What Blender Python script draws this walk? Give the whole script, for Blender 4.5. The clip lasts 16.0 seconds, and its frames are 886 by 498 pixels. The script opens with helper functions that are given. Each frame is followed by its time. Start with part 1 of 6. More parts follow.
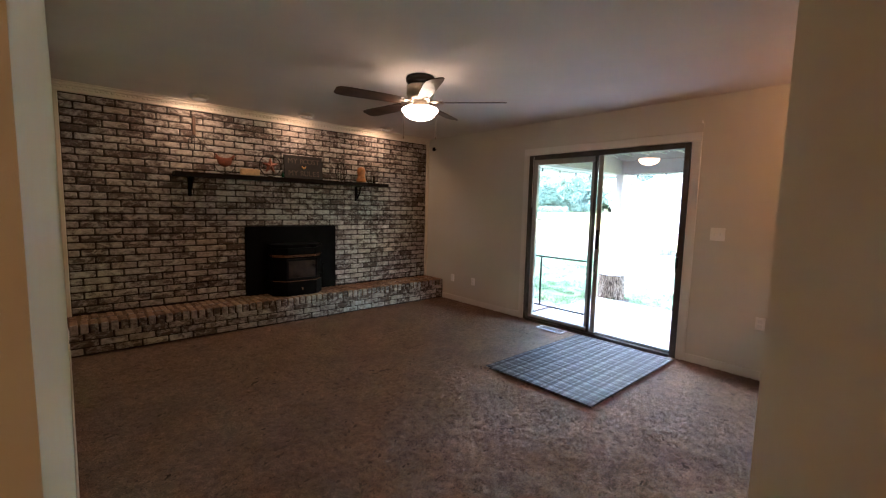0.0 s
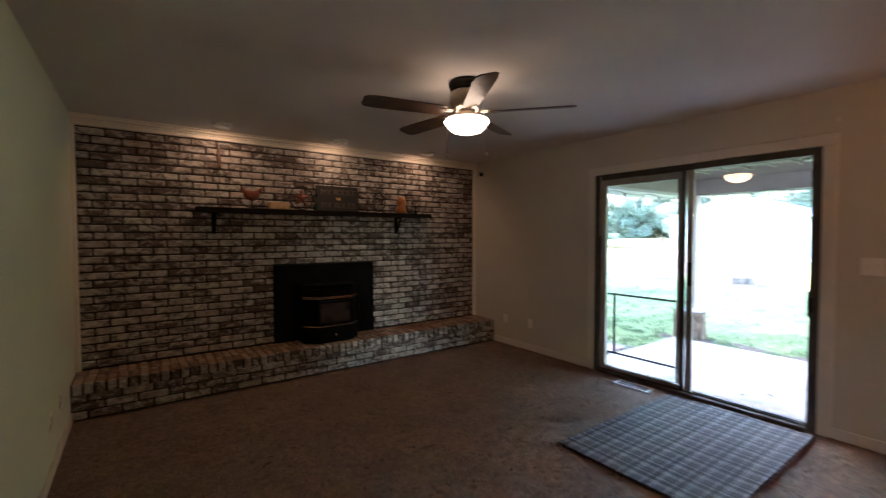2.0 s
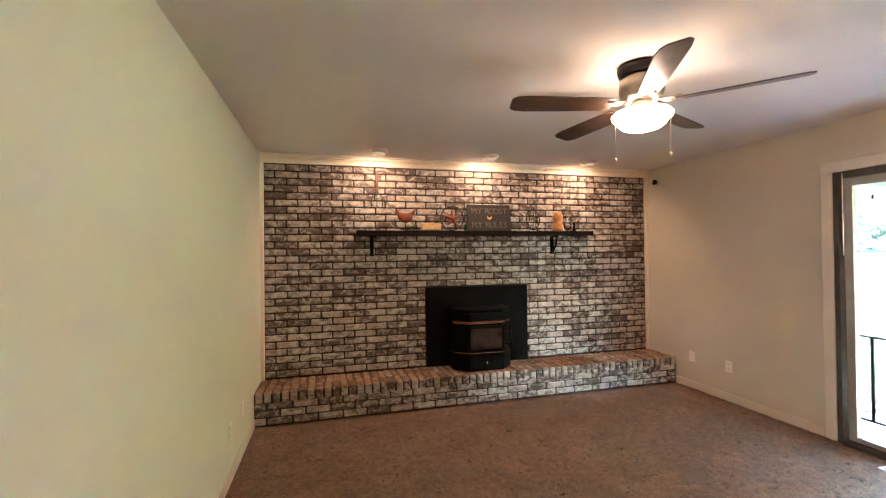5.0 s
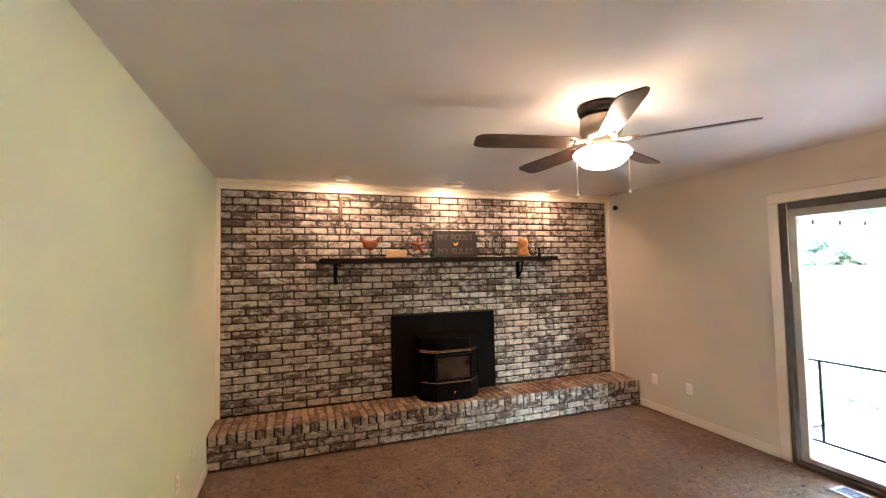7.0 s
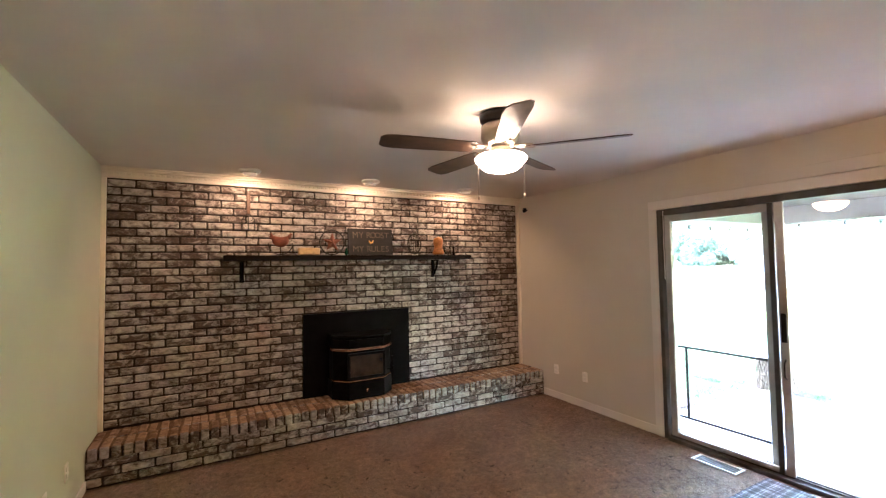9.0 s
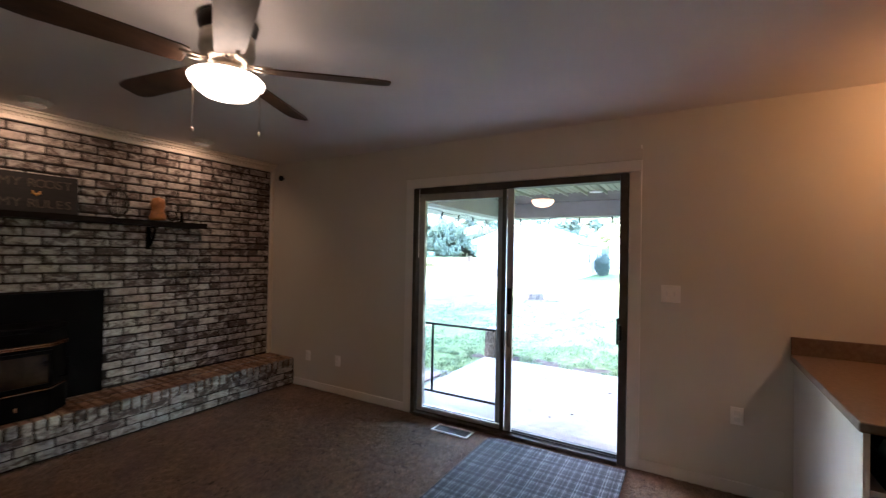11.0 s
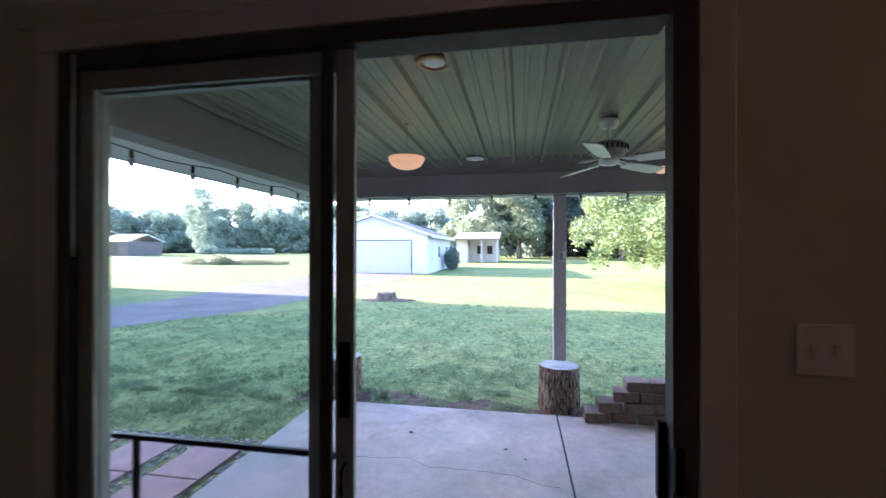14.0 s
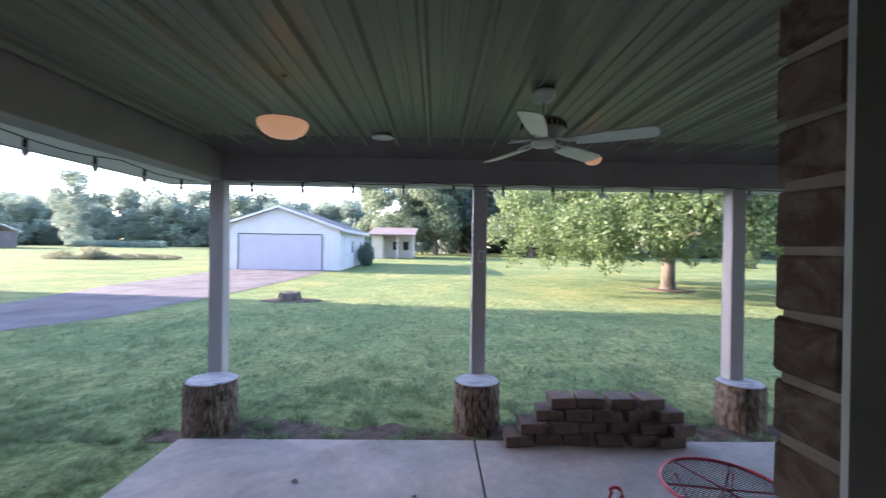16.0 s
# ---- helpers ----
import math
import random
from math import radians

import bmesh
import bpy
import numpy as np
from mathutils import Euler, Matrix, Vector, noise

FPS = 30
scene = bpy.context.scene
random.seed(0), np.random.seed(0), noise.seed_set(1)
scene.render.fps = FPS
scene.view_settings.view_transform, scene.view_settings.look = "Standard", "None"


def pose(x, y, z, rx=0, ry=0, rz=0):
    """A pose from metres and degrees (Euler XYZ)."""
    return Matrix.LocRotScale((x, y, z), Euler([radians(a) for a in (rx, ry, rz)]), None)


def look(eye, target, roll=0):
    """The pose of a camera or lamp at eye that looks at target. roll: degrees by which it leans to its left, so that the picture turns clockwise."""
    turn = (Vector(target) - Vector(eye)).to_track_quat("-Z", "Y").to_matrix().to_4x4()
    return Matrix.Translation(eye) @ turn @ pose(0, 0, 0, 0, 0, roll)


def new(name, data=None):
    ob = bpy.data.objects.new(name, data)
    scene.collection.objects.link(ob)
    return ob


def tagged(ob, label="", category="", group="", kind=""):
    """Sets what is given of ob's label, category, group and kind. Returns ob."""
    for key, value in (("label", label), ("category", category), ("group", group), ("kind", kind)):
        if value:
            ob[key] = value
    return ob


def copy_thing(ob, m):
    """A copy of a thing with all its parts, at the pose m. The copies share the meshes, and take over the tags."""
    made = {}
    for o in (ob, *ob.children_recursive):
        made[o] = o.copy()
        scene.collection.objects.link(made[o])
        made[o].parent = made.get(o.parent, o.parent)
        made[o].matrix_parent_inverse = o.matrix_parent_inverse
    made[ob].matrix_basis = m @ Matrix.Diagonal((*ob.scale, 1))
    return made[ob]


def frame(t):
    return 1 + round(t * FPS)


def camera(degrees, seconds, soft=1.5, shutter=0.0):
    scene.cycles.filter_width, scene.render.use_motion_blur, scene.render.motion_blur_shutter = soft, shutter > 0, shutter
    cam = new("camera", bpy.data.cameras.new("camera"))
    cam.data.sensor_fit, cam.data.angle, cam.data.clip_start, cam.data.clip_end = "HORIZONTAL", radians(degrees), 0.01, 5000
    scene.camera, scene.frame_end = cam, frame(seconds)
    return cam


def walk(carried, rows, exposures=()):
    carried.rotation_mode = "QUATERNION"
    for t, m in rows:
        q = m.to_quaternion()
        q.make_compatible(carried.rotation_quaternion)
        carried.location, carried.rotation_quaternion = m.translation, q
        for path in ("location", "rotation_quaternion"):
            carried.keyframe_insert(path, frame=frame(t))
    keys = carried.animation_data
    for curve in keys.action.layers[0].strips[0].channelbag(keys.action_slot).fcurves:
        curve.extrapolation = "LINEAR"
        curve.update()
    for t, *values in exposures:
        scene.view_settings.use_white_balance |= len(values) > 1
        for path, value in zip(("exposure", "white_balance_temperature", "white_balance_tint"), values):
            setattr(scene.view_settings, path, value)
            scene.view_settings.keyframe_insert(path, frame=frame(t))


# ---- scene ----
cam = camera(92.5, 16.0, soft=1.2, shutter=0.5)
PATH = [
    (0, (0.866, 0.617, 1.412), (2.195, 2.098, 1.21), 1.4),
    (0.5, (0.876, 0.668, 1.411), (2.204, 2.149, 1.203), 0.7),
    (1, (1.014, 0.803, 1.412), (2.344, 2.289, 1.26), 0.5),
    (1.5, (1.127, 1.002, 1.411), (2.474, 2.473, 1.261), -1.3),
    (2, (1.291, 1.195, 1.431), (2.459, 2.817, 1.367), -0.1),
    (2.5, (1.459, 1.363, 1.449), (2.376, 3.136, 1.334), -1.1),
    (3, (1.411, 1.511, 1.438), (2.238, 3.331, 1.372), -1.8),
    (3.5, (1.468, 1.521, 1.441), (2.093, 3.419, 1.353), -1.2),
    (4, (1.489, 1.52, 1.421), (2.03, 3.444, 1.35), -0.6),
    (4.2, (1.483, 1.509, 1.414), (2.0, 3.44, 1.361), -0.3),
    (6.3, (1.489, 1.579, 1.579), (2.035, 3.501, 1.67), -1.8),
    (6.5, (1.488, 1.577, 1.577), (2.07, 3.489, 1.669), -1.7),
    (7, (1.517, 1.57, 1.581), (2.179, 3.454, 1.676), -1.2),
    (7.5, (1.547, 1.533, 1.544), (2.293, 3.388, 1.616), -0.8),
    (8, (1.543, 1.535, 1.558), (2.384, 3.348, 1.627), -0.1),
    (8.5, (1.589, 1.489, 1.564), (2.52, 3.258, 1.638), -0.4),
    (9, (1.602, 1.468, 1.57), (2.579, 3.211, 1.653), -1.0),
    (9.5, (1.591, 1.445, 1.528), (2.691, 3.113, 1.626), -1.7),
    (10, (1.634, 1.425, 1.489), (2.989, 2.895, 1.541), -1.7),
    (10.2, (1.677, 1.461, 1.484), (3.154, 2.81, 1.51), -1.1),
    (12.5, (3.019, 2.161, 1.424), (4.894, 2.858, 1.466), -0.5),
    (13, (3.404, 2.328, 1.429), (5.335, 2.851, 1.424), -1.7),
    (13.5, (3.781, 2.418, 1.43), (5.721, 2.904, 1.468), -1.0),
    (14, (4.137, 2.482, 1.441), (6.105, 2.838, 1.448), 0.1),
    (14.5, (4.431, 2.539, 1.49), (6.424, 2.708, 1.474), -1.6),
    (15, (4.664, 2.495, 1.486), (6.656, 2.665, 1.496), -0.2),
    (15.5, (4.843, 2.471, 1.483), (6.835, 2.651, 1.471), 0.8),
    (16, (4.927, 2.471, 1.467), (6.926, 2.437, 1.457), 0.8),
]

# exposure follows the hand-held camera's own metering
STOPS = [(0, 6.32), (1.0, 6.3), (1.5, 6.1), (2.0, 5.6), (2.5, 5.42), (3.2, 5.95), (4.2, 7.25), (6.3, 7.93), (8.0, 7.88), (9.0, 7.42), (9.6, 7.1), (10.2, 6.65), (12.3, 4.17), (13.0, 3.97), (14.5, 3.5), (15.5, 3.1), (16.0, 2.9)]
WARMTH = [(0, 5850), (2.5, 5950), (8.0, 6000), (10.2, 5850), (12.3, 5450), (13.5, 5450), (15.5, 5750), (16.0, 5800)]


def glide(t, rows):
    for (t0, a), (t1, b) in zip(rows, rows[1:]):
        if t <= t1:
            return a + (b - a) * (t - t0) / (t1 - t0)
    return rows[-1][1]


TINT = [(0, 19), (10.2, 19), (12.3, 26), (16.0, 26)]
EXPOSURES = [(t, stops, glide(t, WARMTH), glide(t, TINT)) for t, stops in STOPS]
walk(cam, [(t, look(eye, target, roll)) for t, eye, target, roll in PATH], EXPOSURES)

# ---- world, sun and lamps ----
SUN_WAY = Vector((-0.16, -1.0, -0.29)).normalized()
world = bpy.data.worlds.new("sky")
scene.world = world
world.use_nodes = True
wn, wl = world.node_tree.nodes, world.node_tree.links
wn.clear()
sky = wn.new("ShaderNodeTexSky")
sky.sky_type = "NISHITA"
sky.sun_disc = False
sky.sun_elevation = math.asin(-SUN_WAY.z)
sky.sun_rotation = math.atan2(-SUN_WAY.x, -SUN_WAY.y)
sky.air_density, sky.dust_density, sky.ozone_density = 1.0, 1.0, 1.0
bg = wn.new("ShaderNodeBackground")
bg.inputs["Strength"].default_value = 0.15
wo = wn.new("ShaderNodeOutputWorld")
wl.new(sky.outputs[0], bg.inputs["Color"])
wl.new(bg.outputs[0], wo.inputs["Surface"])

sun_data = bpy.data.lights.new("sun", "SUN")
sun_data.energy, sun_data.angle, sun_data.color = 4.3, radians(0.5), (1.0, 0.83, 0.62)
sun = new("sun", sun_data)
sun.rotation_mode = "QUATERNION"
sun.rotation_quaternion = SUN_WAY.to_track_quat("-Z", "Y")


def lamp(name, place, watts, colour, radius, spot=0, aim=None):
    data = bpy.data.lights.new(name, "SPOT" if spot else "POINT")
    data.energy, data.color, data.shadow_soft_size = watts, colour, radius
    ob = new(name, data)
    ob.location = place
    if spot:
        data.spot_size, data.spot_blend = radians(spot), 0.7
        ob.rotation_mode = "QUATERNION"
        ob.rotation_quaternion = (Vector(aim) - Vector(place)).to_track_quat("-Z", "Y")
    return ob


WARM = (1.0, 0.61, 0.34)
FAN = (3.09, 3.42)
FAN_WATTS, PUCK_WATTS, KITCHEN_WATTS, HALL_WATTS = 0.040, 0.150, 0.37, 0.22
lamp("fan_bulb", (FAN[0], FAN[1], 2.125), FAN_WATTS, (1.0, 0.60, 0.33), 0.13)
PUCKS = [(1.94, 5.52), (3.055, 5.53), (4.20, 5.545)]
for px, py in PUCKS:
    lamp("puck_bulb", (px, py, 2.375), PUCK_WATTS, WARM, 0.03, 172, (px, py + 1.05, 0.36))
KITCHEN_LAMP = (4.72, 0.30, 2.25)
lamp("kitchen_bulb", KITCHEN_LAMP, KITCHEN_WATTS, (1.0, 0.40, 0.11), 0.08)
HALL_LAMP = (1.4, -1.3, 2.3)
lamp("hall_bulb", HALL_LAMP, HALL_WATTS, (1.0, 0.46, 0.17), 0.08)
PORCH = [(7.431, 3.376, 2.235), (8.62, 1.11, 2.34)]
for p in PORCH:
    lamp("porch_bulb", (p[0], p[1], p[2] - 0.07), 0.015, (1.0, 0.55, 0.22), 0.05)

# ---- materials ----


def material(name):
    m = bpy.data.materials.new(name)
    m.use_nodes = True
    nodes, links = m.node_tree.nodes, m.node_tree.links
    return m, nodes, links, nodes["Principled BSDF"]


def world_noise(nodes, links, scale, detail=6.0, rough=0.6, stretch=None, distortion=0.0):
    geo = nodes.new("ShaderNodeNewGeometry")
    n = nodes.new("ShaderNodeTexNoise")
    n.inputs["Scale"].default_value = scale
    n.inputs["Detail"].default_value = detail
    n.inputs["Roughness"].default_value = rough
    n.inputs["Distortion"].default_value = distortion
    src = geo.outputs["Position"]
    if stretch:
        mp = nodes.new("ShaderNodeMapping")
        mp.inputs["Scale"].default_value = stretch
        links.new(src, mp.inputs["Vector"])
        src = mp.outputs["Vector"]
    links.new(src, n.inputs["Vector"])
    return n


def ramp(nodes, links, src, stops):
    r = nodes.new("ShaderNodeValToRGB")
    e = r.color_ramp.elements
    while len(e) < len(stops):
        e.new(0.5)
    for el, (p, c) in zip(e, stops):
        el.position = p
        el.color = (*c, 1.0) if len(c) == 3 else c
    links.new(src, r.inputs[0])
    return r.outputs[0]


def mix(nodes, links, fac, a, b, mode="MIX"):
    m = nodes.new("ShaderNodeMix")
    m.data_type, m.blend_type = "RGBA", mode
    for sock, v in ((m.inputs[0], fac), (m.inputs[6], a), (m.inputs[7], b)):
        if isinstance(v, (int, float)):
            sock.default_value = v
        elif isinstance(v, tuple):
            sock.default_value = (*v, 1.0)
        else:
            links.new(v, sock)
    return m.outputs[2]


def bump(nodes, links, bsdf, src, strength=0.3, dist=0.01):
    b = nodes.new("ShaderNodeBump")
    b.inputs["Strength"].default_value = strength
    b.inputs["Distance"].default_value = dist
    links.new(src, b.inputs["Height"])
    links.new(b.outputs[0], bsdf.inputs["Normal"])


def plain(name, colour, rough=0.5, metal=0.0, var=0.12, scale=8.0, bumps=0.1, bscale=120.0, bdist=0.002, second=None, stretch=None):
    """A surface with stains at one scale and grain at another."""
    m, n, l, b = material(name)
    big = world_noise(n, l, scale, 5, stretch=stretch)
    c2 = second or tuple(v * (1 - var) for v in colour)
    c1 = tuple(min(1, v * (1 + var * 0.6)) for v in colour)
    l.new(ramp(n, l, big.outputs[0], [(0.3, c2), (0.7, c1)]), b.inputs["Base Color"])
    b.inputs["Roughness"].default_value = rough
    b.inputs["Metallic"].default_value = metal
    fine = world_noise(n, l, bscale, 4, stretch=stretch)
    bump(n, l, b, fine.outputs[0], bumps, bdist)
    return m


M_WALL = plain("wall_paint", (0.60, 0.575, 0.505), 0.75, var=0.03, scale=1.2, bumps=0.12, bscale=220)
M_WALLGREEN = plain("green_wall_paint", (0.585, 0.60, 0.50), 0.75, var=0.03, scale=1.2, bumps=0.12, bscale=220)
M_CEIL = plain("ceiling_paint", (0.66, 0.62, 0.58), 0.9, var=0.05, scale=1.5, bumps=0.35, bscale=28, bdist=0.004)
M_TRIM = plain("trim_paint", (0.74, 0.69, 0.60), 0.4, var=0.04, scale=5, bumps=0.05)
M_CASING = plain("casing_paint", (0.70, 0.67, 0.62), 0.4, var=0.04, scale=5, bumps=0.05)
M_WHITE = plain("white_enamel", (0.75, 0.74, 0.71), 0.35, var=0.05, scale=6, bumps=0.05)
M_PLASTIC = plain("white_plastic", (0.84, 0.82, 0.78), 0.35, var=0.03, scale=30, bumps=0.02)
M_BLACKIRON = plain("black_iron", (0.004, 0.004, 0.0042), 0.55, 0.0, var=0.4, scale=12, bumps=0.15, bscale=180)
M_SURROUND = plain("black_enamel_panel", (0.004, 0.004, 0.0045), 0.6, 0.0, var=0.3, scale=6, bumps=0.08, bscale=150)
M_BRASS = plain("brass", (0.75, 0.42, 0.24), 0.25, 1.0, var=0.15, scale=20, bumps=0.05)
M_NICKEL = plain("brushed_nickel", (0.42, 0.36, 0.29), 0.32, 1.0, var=0.15, scale=25, bumps=0.05)
M_DARKMETAL = plain("dark_bronze", (0.035, 0.03, 0.027), 0.4, 0.7, var=0.3, scale=20, bumps=0.08)
M_BLADE = plain("walnut_blade", (0.075, 0.04, 0.022), 0.4, var=0.5, scale=9, bumps=0.1, stretch=(1, 1, 6))
M_MANTEL = plain("dark_stained_oak", (0.010, 0.007, 0.006), 0.6, var=0.5, scale=14, bumps=0.4, bscale=60, bdist=0.004, stretch=(0.3, 2, 2))
M_ALU = plain("mill_aluminium", (0.34, 0.335, 0.32), 0.45, 0.2, var=0.15, scale=6, bumps=0.06)
M_DARKFRAME = plain("dark_door_frame", (0.085, 0.08, 0.072), 0.55, 0.0, var=0.25, scale=8, bumps=0.1)
M_LOCK = plain("black_lock", (0.015, 0.015, 0.016), 0.4, var=0.2, scale=20)
M_PORCHPAINT = plain("porch_paint", (0.42, 0.38, 0.37), 0.6, var=0.10, scale=3, bumps=0.15, bscale=60, stretch=(1, 1, 0.25))
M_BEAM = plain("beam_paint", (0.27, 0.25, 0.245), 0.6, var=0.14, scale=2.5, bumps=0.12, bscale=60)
M_SOFFIT = plain("soffit_white", (0.62, 0.63, 0.64), 0.5, var=0.06, scale=3, bumps=0.08)
# dark yellowish tone holds porch shade and lawn bounce; the metal is paler
M_METALCEIL = plain("shade_toned_ribbed_metal", (0.175, 0.165, 0.124), 0.38, 0.0, var=0.12, scale=1.8, bumps=0.05, bscale=40, stretch=(0.3, 3, 1))
M_PFAN = plain("white_fan_enamel", (0.72, 0.74, 0.66), 0.4, var=0.08, scale=9)
M_COUNTER = plain("brown_laminate", (0.17, 0.125, 0.095), 0.35, var=0.25, scale=40, bumps=0.05, second=(0.13, 0.085, 0.06))
M_RED = plain("red_metal_paint", (0.42, 0.035, 0.05), 0.4, 0.1, var=0.2, scale=14, bumps=0.1)
M_DRIVE = plain("driveway_asphalt", (0.14, 0.125, 0.125), 0.95, var=0.35, scale=0.9, bumps=0.5, bscale=40, bdist=0.01)
M_SIDING = plain("white_siding", (0.60, 0.59, 0.60), 0.6, var=0.06, scale=1.2, bumps=0.1)
M_GDOOR = plain("garage_door_paint", (0.46, 0.445, 0.50), 0.55, var=0.05, scale=1.4, bumps=0.08)
M_ROOF = plain("brown_shingle", (0.145, 0.118, 0.115), 0.9, var=0.3, scale=3, bumps=0.5, bscale=12, bdist=0.02)
M_BARK = plain("bark", (0.10, 0.082, 0.062), 0.9, var=0.6, scale=14, bumps=1.0, bscale=30, bdist=0.02, stretch=(1, 1, 0.18))
M_DIRT = plain("bare_earth", (0.115, 0.085, 0.065), 0.95, var=0.6, scale=9, bumps=0.9, bscale=40, bdist=0.01)
M_BLOCK = plain("concrete_wall_block", (0.140, 0.092, 0.070), 0.9, var=0.35, scale=9, bumps=0.7, bscale=60, bdist=0.006)
M_PAVER = plain("red_paver", (0.29, 0.175, 0.165), 0.85, var=0.2, scale=6, bumps=0.4, bscale=70, bdist=0.004)
M_GRAVEL = plain("gravel", (0.34, 0.31, 0.29), 0.9, var=0.5, scale=25, bumps=0.3)
M_DARKBULB = plain("string_cord", (0.015, 0.015, 0.015), 0.6, var=0.2, scale=20)
M_EXTMORTAR = plain("exterior_mortar", (0.36, 0.31, 0.26), 0.95, var=0.2, scale=14, bumps=0.6, bscale=150, bdist=0.004)
M_MORTAR = plain("dark_mortar", (0.022, 0.017, 0.015), 0.95, var=0.4, scale=14, bumps=0.6, bscale=150, bdist=0.004)
M_SIGN = plain("weathered_sign_board", (0.010, 0.009, 0.009), 0.7, var=0.5, scale=18, bumps=0.3, stretch=(0.4, 2, 3))
M_LETTER = plain("tan_lettering", (0.085, 0.065, 0.048), 0.7, var=0.4, scale=60)
M_GOLD = plain("gold_paint", (0.60, 0.33, 0.08), 0.5, var=0.2, scale=40)
M_RUST = plain("rust_red", (0.16, 0.042, 0.018), 0.45, 0.1, var=0.4, scale=30, bumps=0.2)
M_AMBER = plain("amber_glaze", (0.34, 0.14, 0.035), 0.35, var=0.5, scale=28, bumps=0.1, second=(0.20, 0.08, 0.02))
M_CREAM = plain("cream_box", (0.48, 0.33, 0.17), 0.6, var=0.25, scale=30)
M_TAN = plain("paper_tan", (0.34, 0.22, 0.12), 0.8, var=0.3, scale=30)
M_GREYCLOTH = plain("grey_cloth", (0.30, 0.32, 0.36), 0.9, var=0.3, scale=30, bumps=0.4)


for mat in (M_SURROUND, M_BLACKIRON, M_MANTEL, M_LOCK, M_DRIVE, M_DIRT, M_DARKFRAME):
    mat.node_tree.nodes["Principled BSDF"].inputs["Specular IOR Level"].default_value = 0.10

for mat in (M_SURROUND, M_BLACKIRON):
    mat.node_tree.nodes["Principled BSDF"].inputs["Specular IOR Level"].default_value = 0.03


def m_furrowed():
    """Ridged log bark: tan ridges over near-black furrows."""
    m, n, l, b = material("furrowed_log_bark")
    ridge = world_noise(n, l, 78, 5, 0.6, stretch=(1, 1, 0.12), distortion=0.35)
    fine = world_noise(n, l, 160, 4, 0.7, stretch=(1, 1, 0.4))
    wide = world_noise(n, l, 5, 3)
    c = ramp(n, l, ridge.outputs[0], [(0.38, (0.035, 0.026, 0.02)), (0.48, (0.17, 0.125, 0.095)), (0.62, (0.42, 0.34, 0.275))])
    c = mix(n, l, 0.6, c, ramp(n, l, fine.outputs[0], [(0.3, (0.55,) * 3), (0.7, (1.3,) * 3)]), "MULTIPLY")
    c = mix(n, l, 0.5, c, ramp(n, l, wide.outputs[0], [(0.3, (0.6, 0.55, 0.5)), (0.7, (1.25, 1.2, 1.15))]), "MULTIPLY")
    l.new(c, b.inputs["Base Color"])
    b.inputs["Roughness"].default_value = 0.95
    b.inputs["Specular IOR Level"].default_value = 0.2
    bump(n, l, b, ridge.outputs[0], 1.0, 0.03)
    return m


M_STUMPBARK = m_furrowed()


def m_concrete():
    """Broom-finished slab with broad damp stains, rust-pink patches and dark specks."""
    m, n, l, b = material("patio_concrete")
    wide = world_noise(n, l, 0.9, 6, 0.62, distortion=0.8)
    hue = world_noise(n, l, 1.6, 4, 0.6)
    mid = world_noise(n, l, 11, 6, 0.7)
    speck = world_noise(n, l, 42, 2, 0.5)
    fine = world_noise(n, l, 240, 3, 0.7)
    c = ramp(n, l, hue.outputs[0], [(0.32, (0.295, 0.285, 0.26)), (0.5, (0.345, 0.30, 0.285)), (0.68, (0.40, 0.335, 0.305))])
    c = mix(n, l, 0.8, c, ramp(n, l, wide.outputs[0], [(0.34, (0.66,) * 3), (0.5, (0.95,) * 3), (0.66, (1.15,) * 3)]), "MULTIPLY")
    c = mix(n, l, 0.6, c, ramp(n, l, mid.outputs[0], [(0.3, (0.75,) * 3), (0.7, (1.15,) * 3)]), "MULTIPLY")
    c = mix(n, l, 0.7, c, ramp(n, l, speck.outputs[0], [(0.22, (0.35, 0.3, 0.27)), (0.27, (1, 1, 1))]), "MULTIPLY")
    c = mix(n, l, 0.5, c, ramp(n, l, fine.outputs[0], [(0.3, (0.7,) * 3), (0.7, (1.2,) * 3)]), "MULTIPLY")
    l.new(c, b.inputs["Base Color"])
    b.inputs["Roughness"].default_value = 0.85
    b.inputs["Specular IOR Level"].default_value = 0.3
    bump(n, l, b, fine.outputs[0], 0.35, 0.003)
    return m


M_CONCRETE = m_concrete()


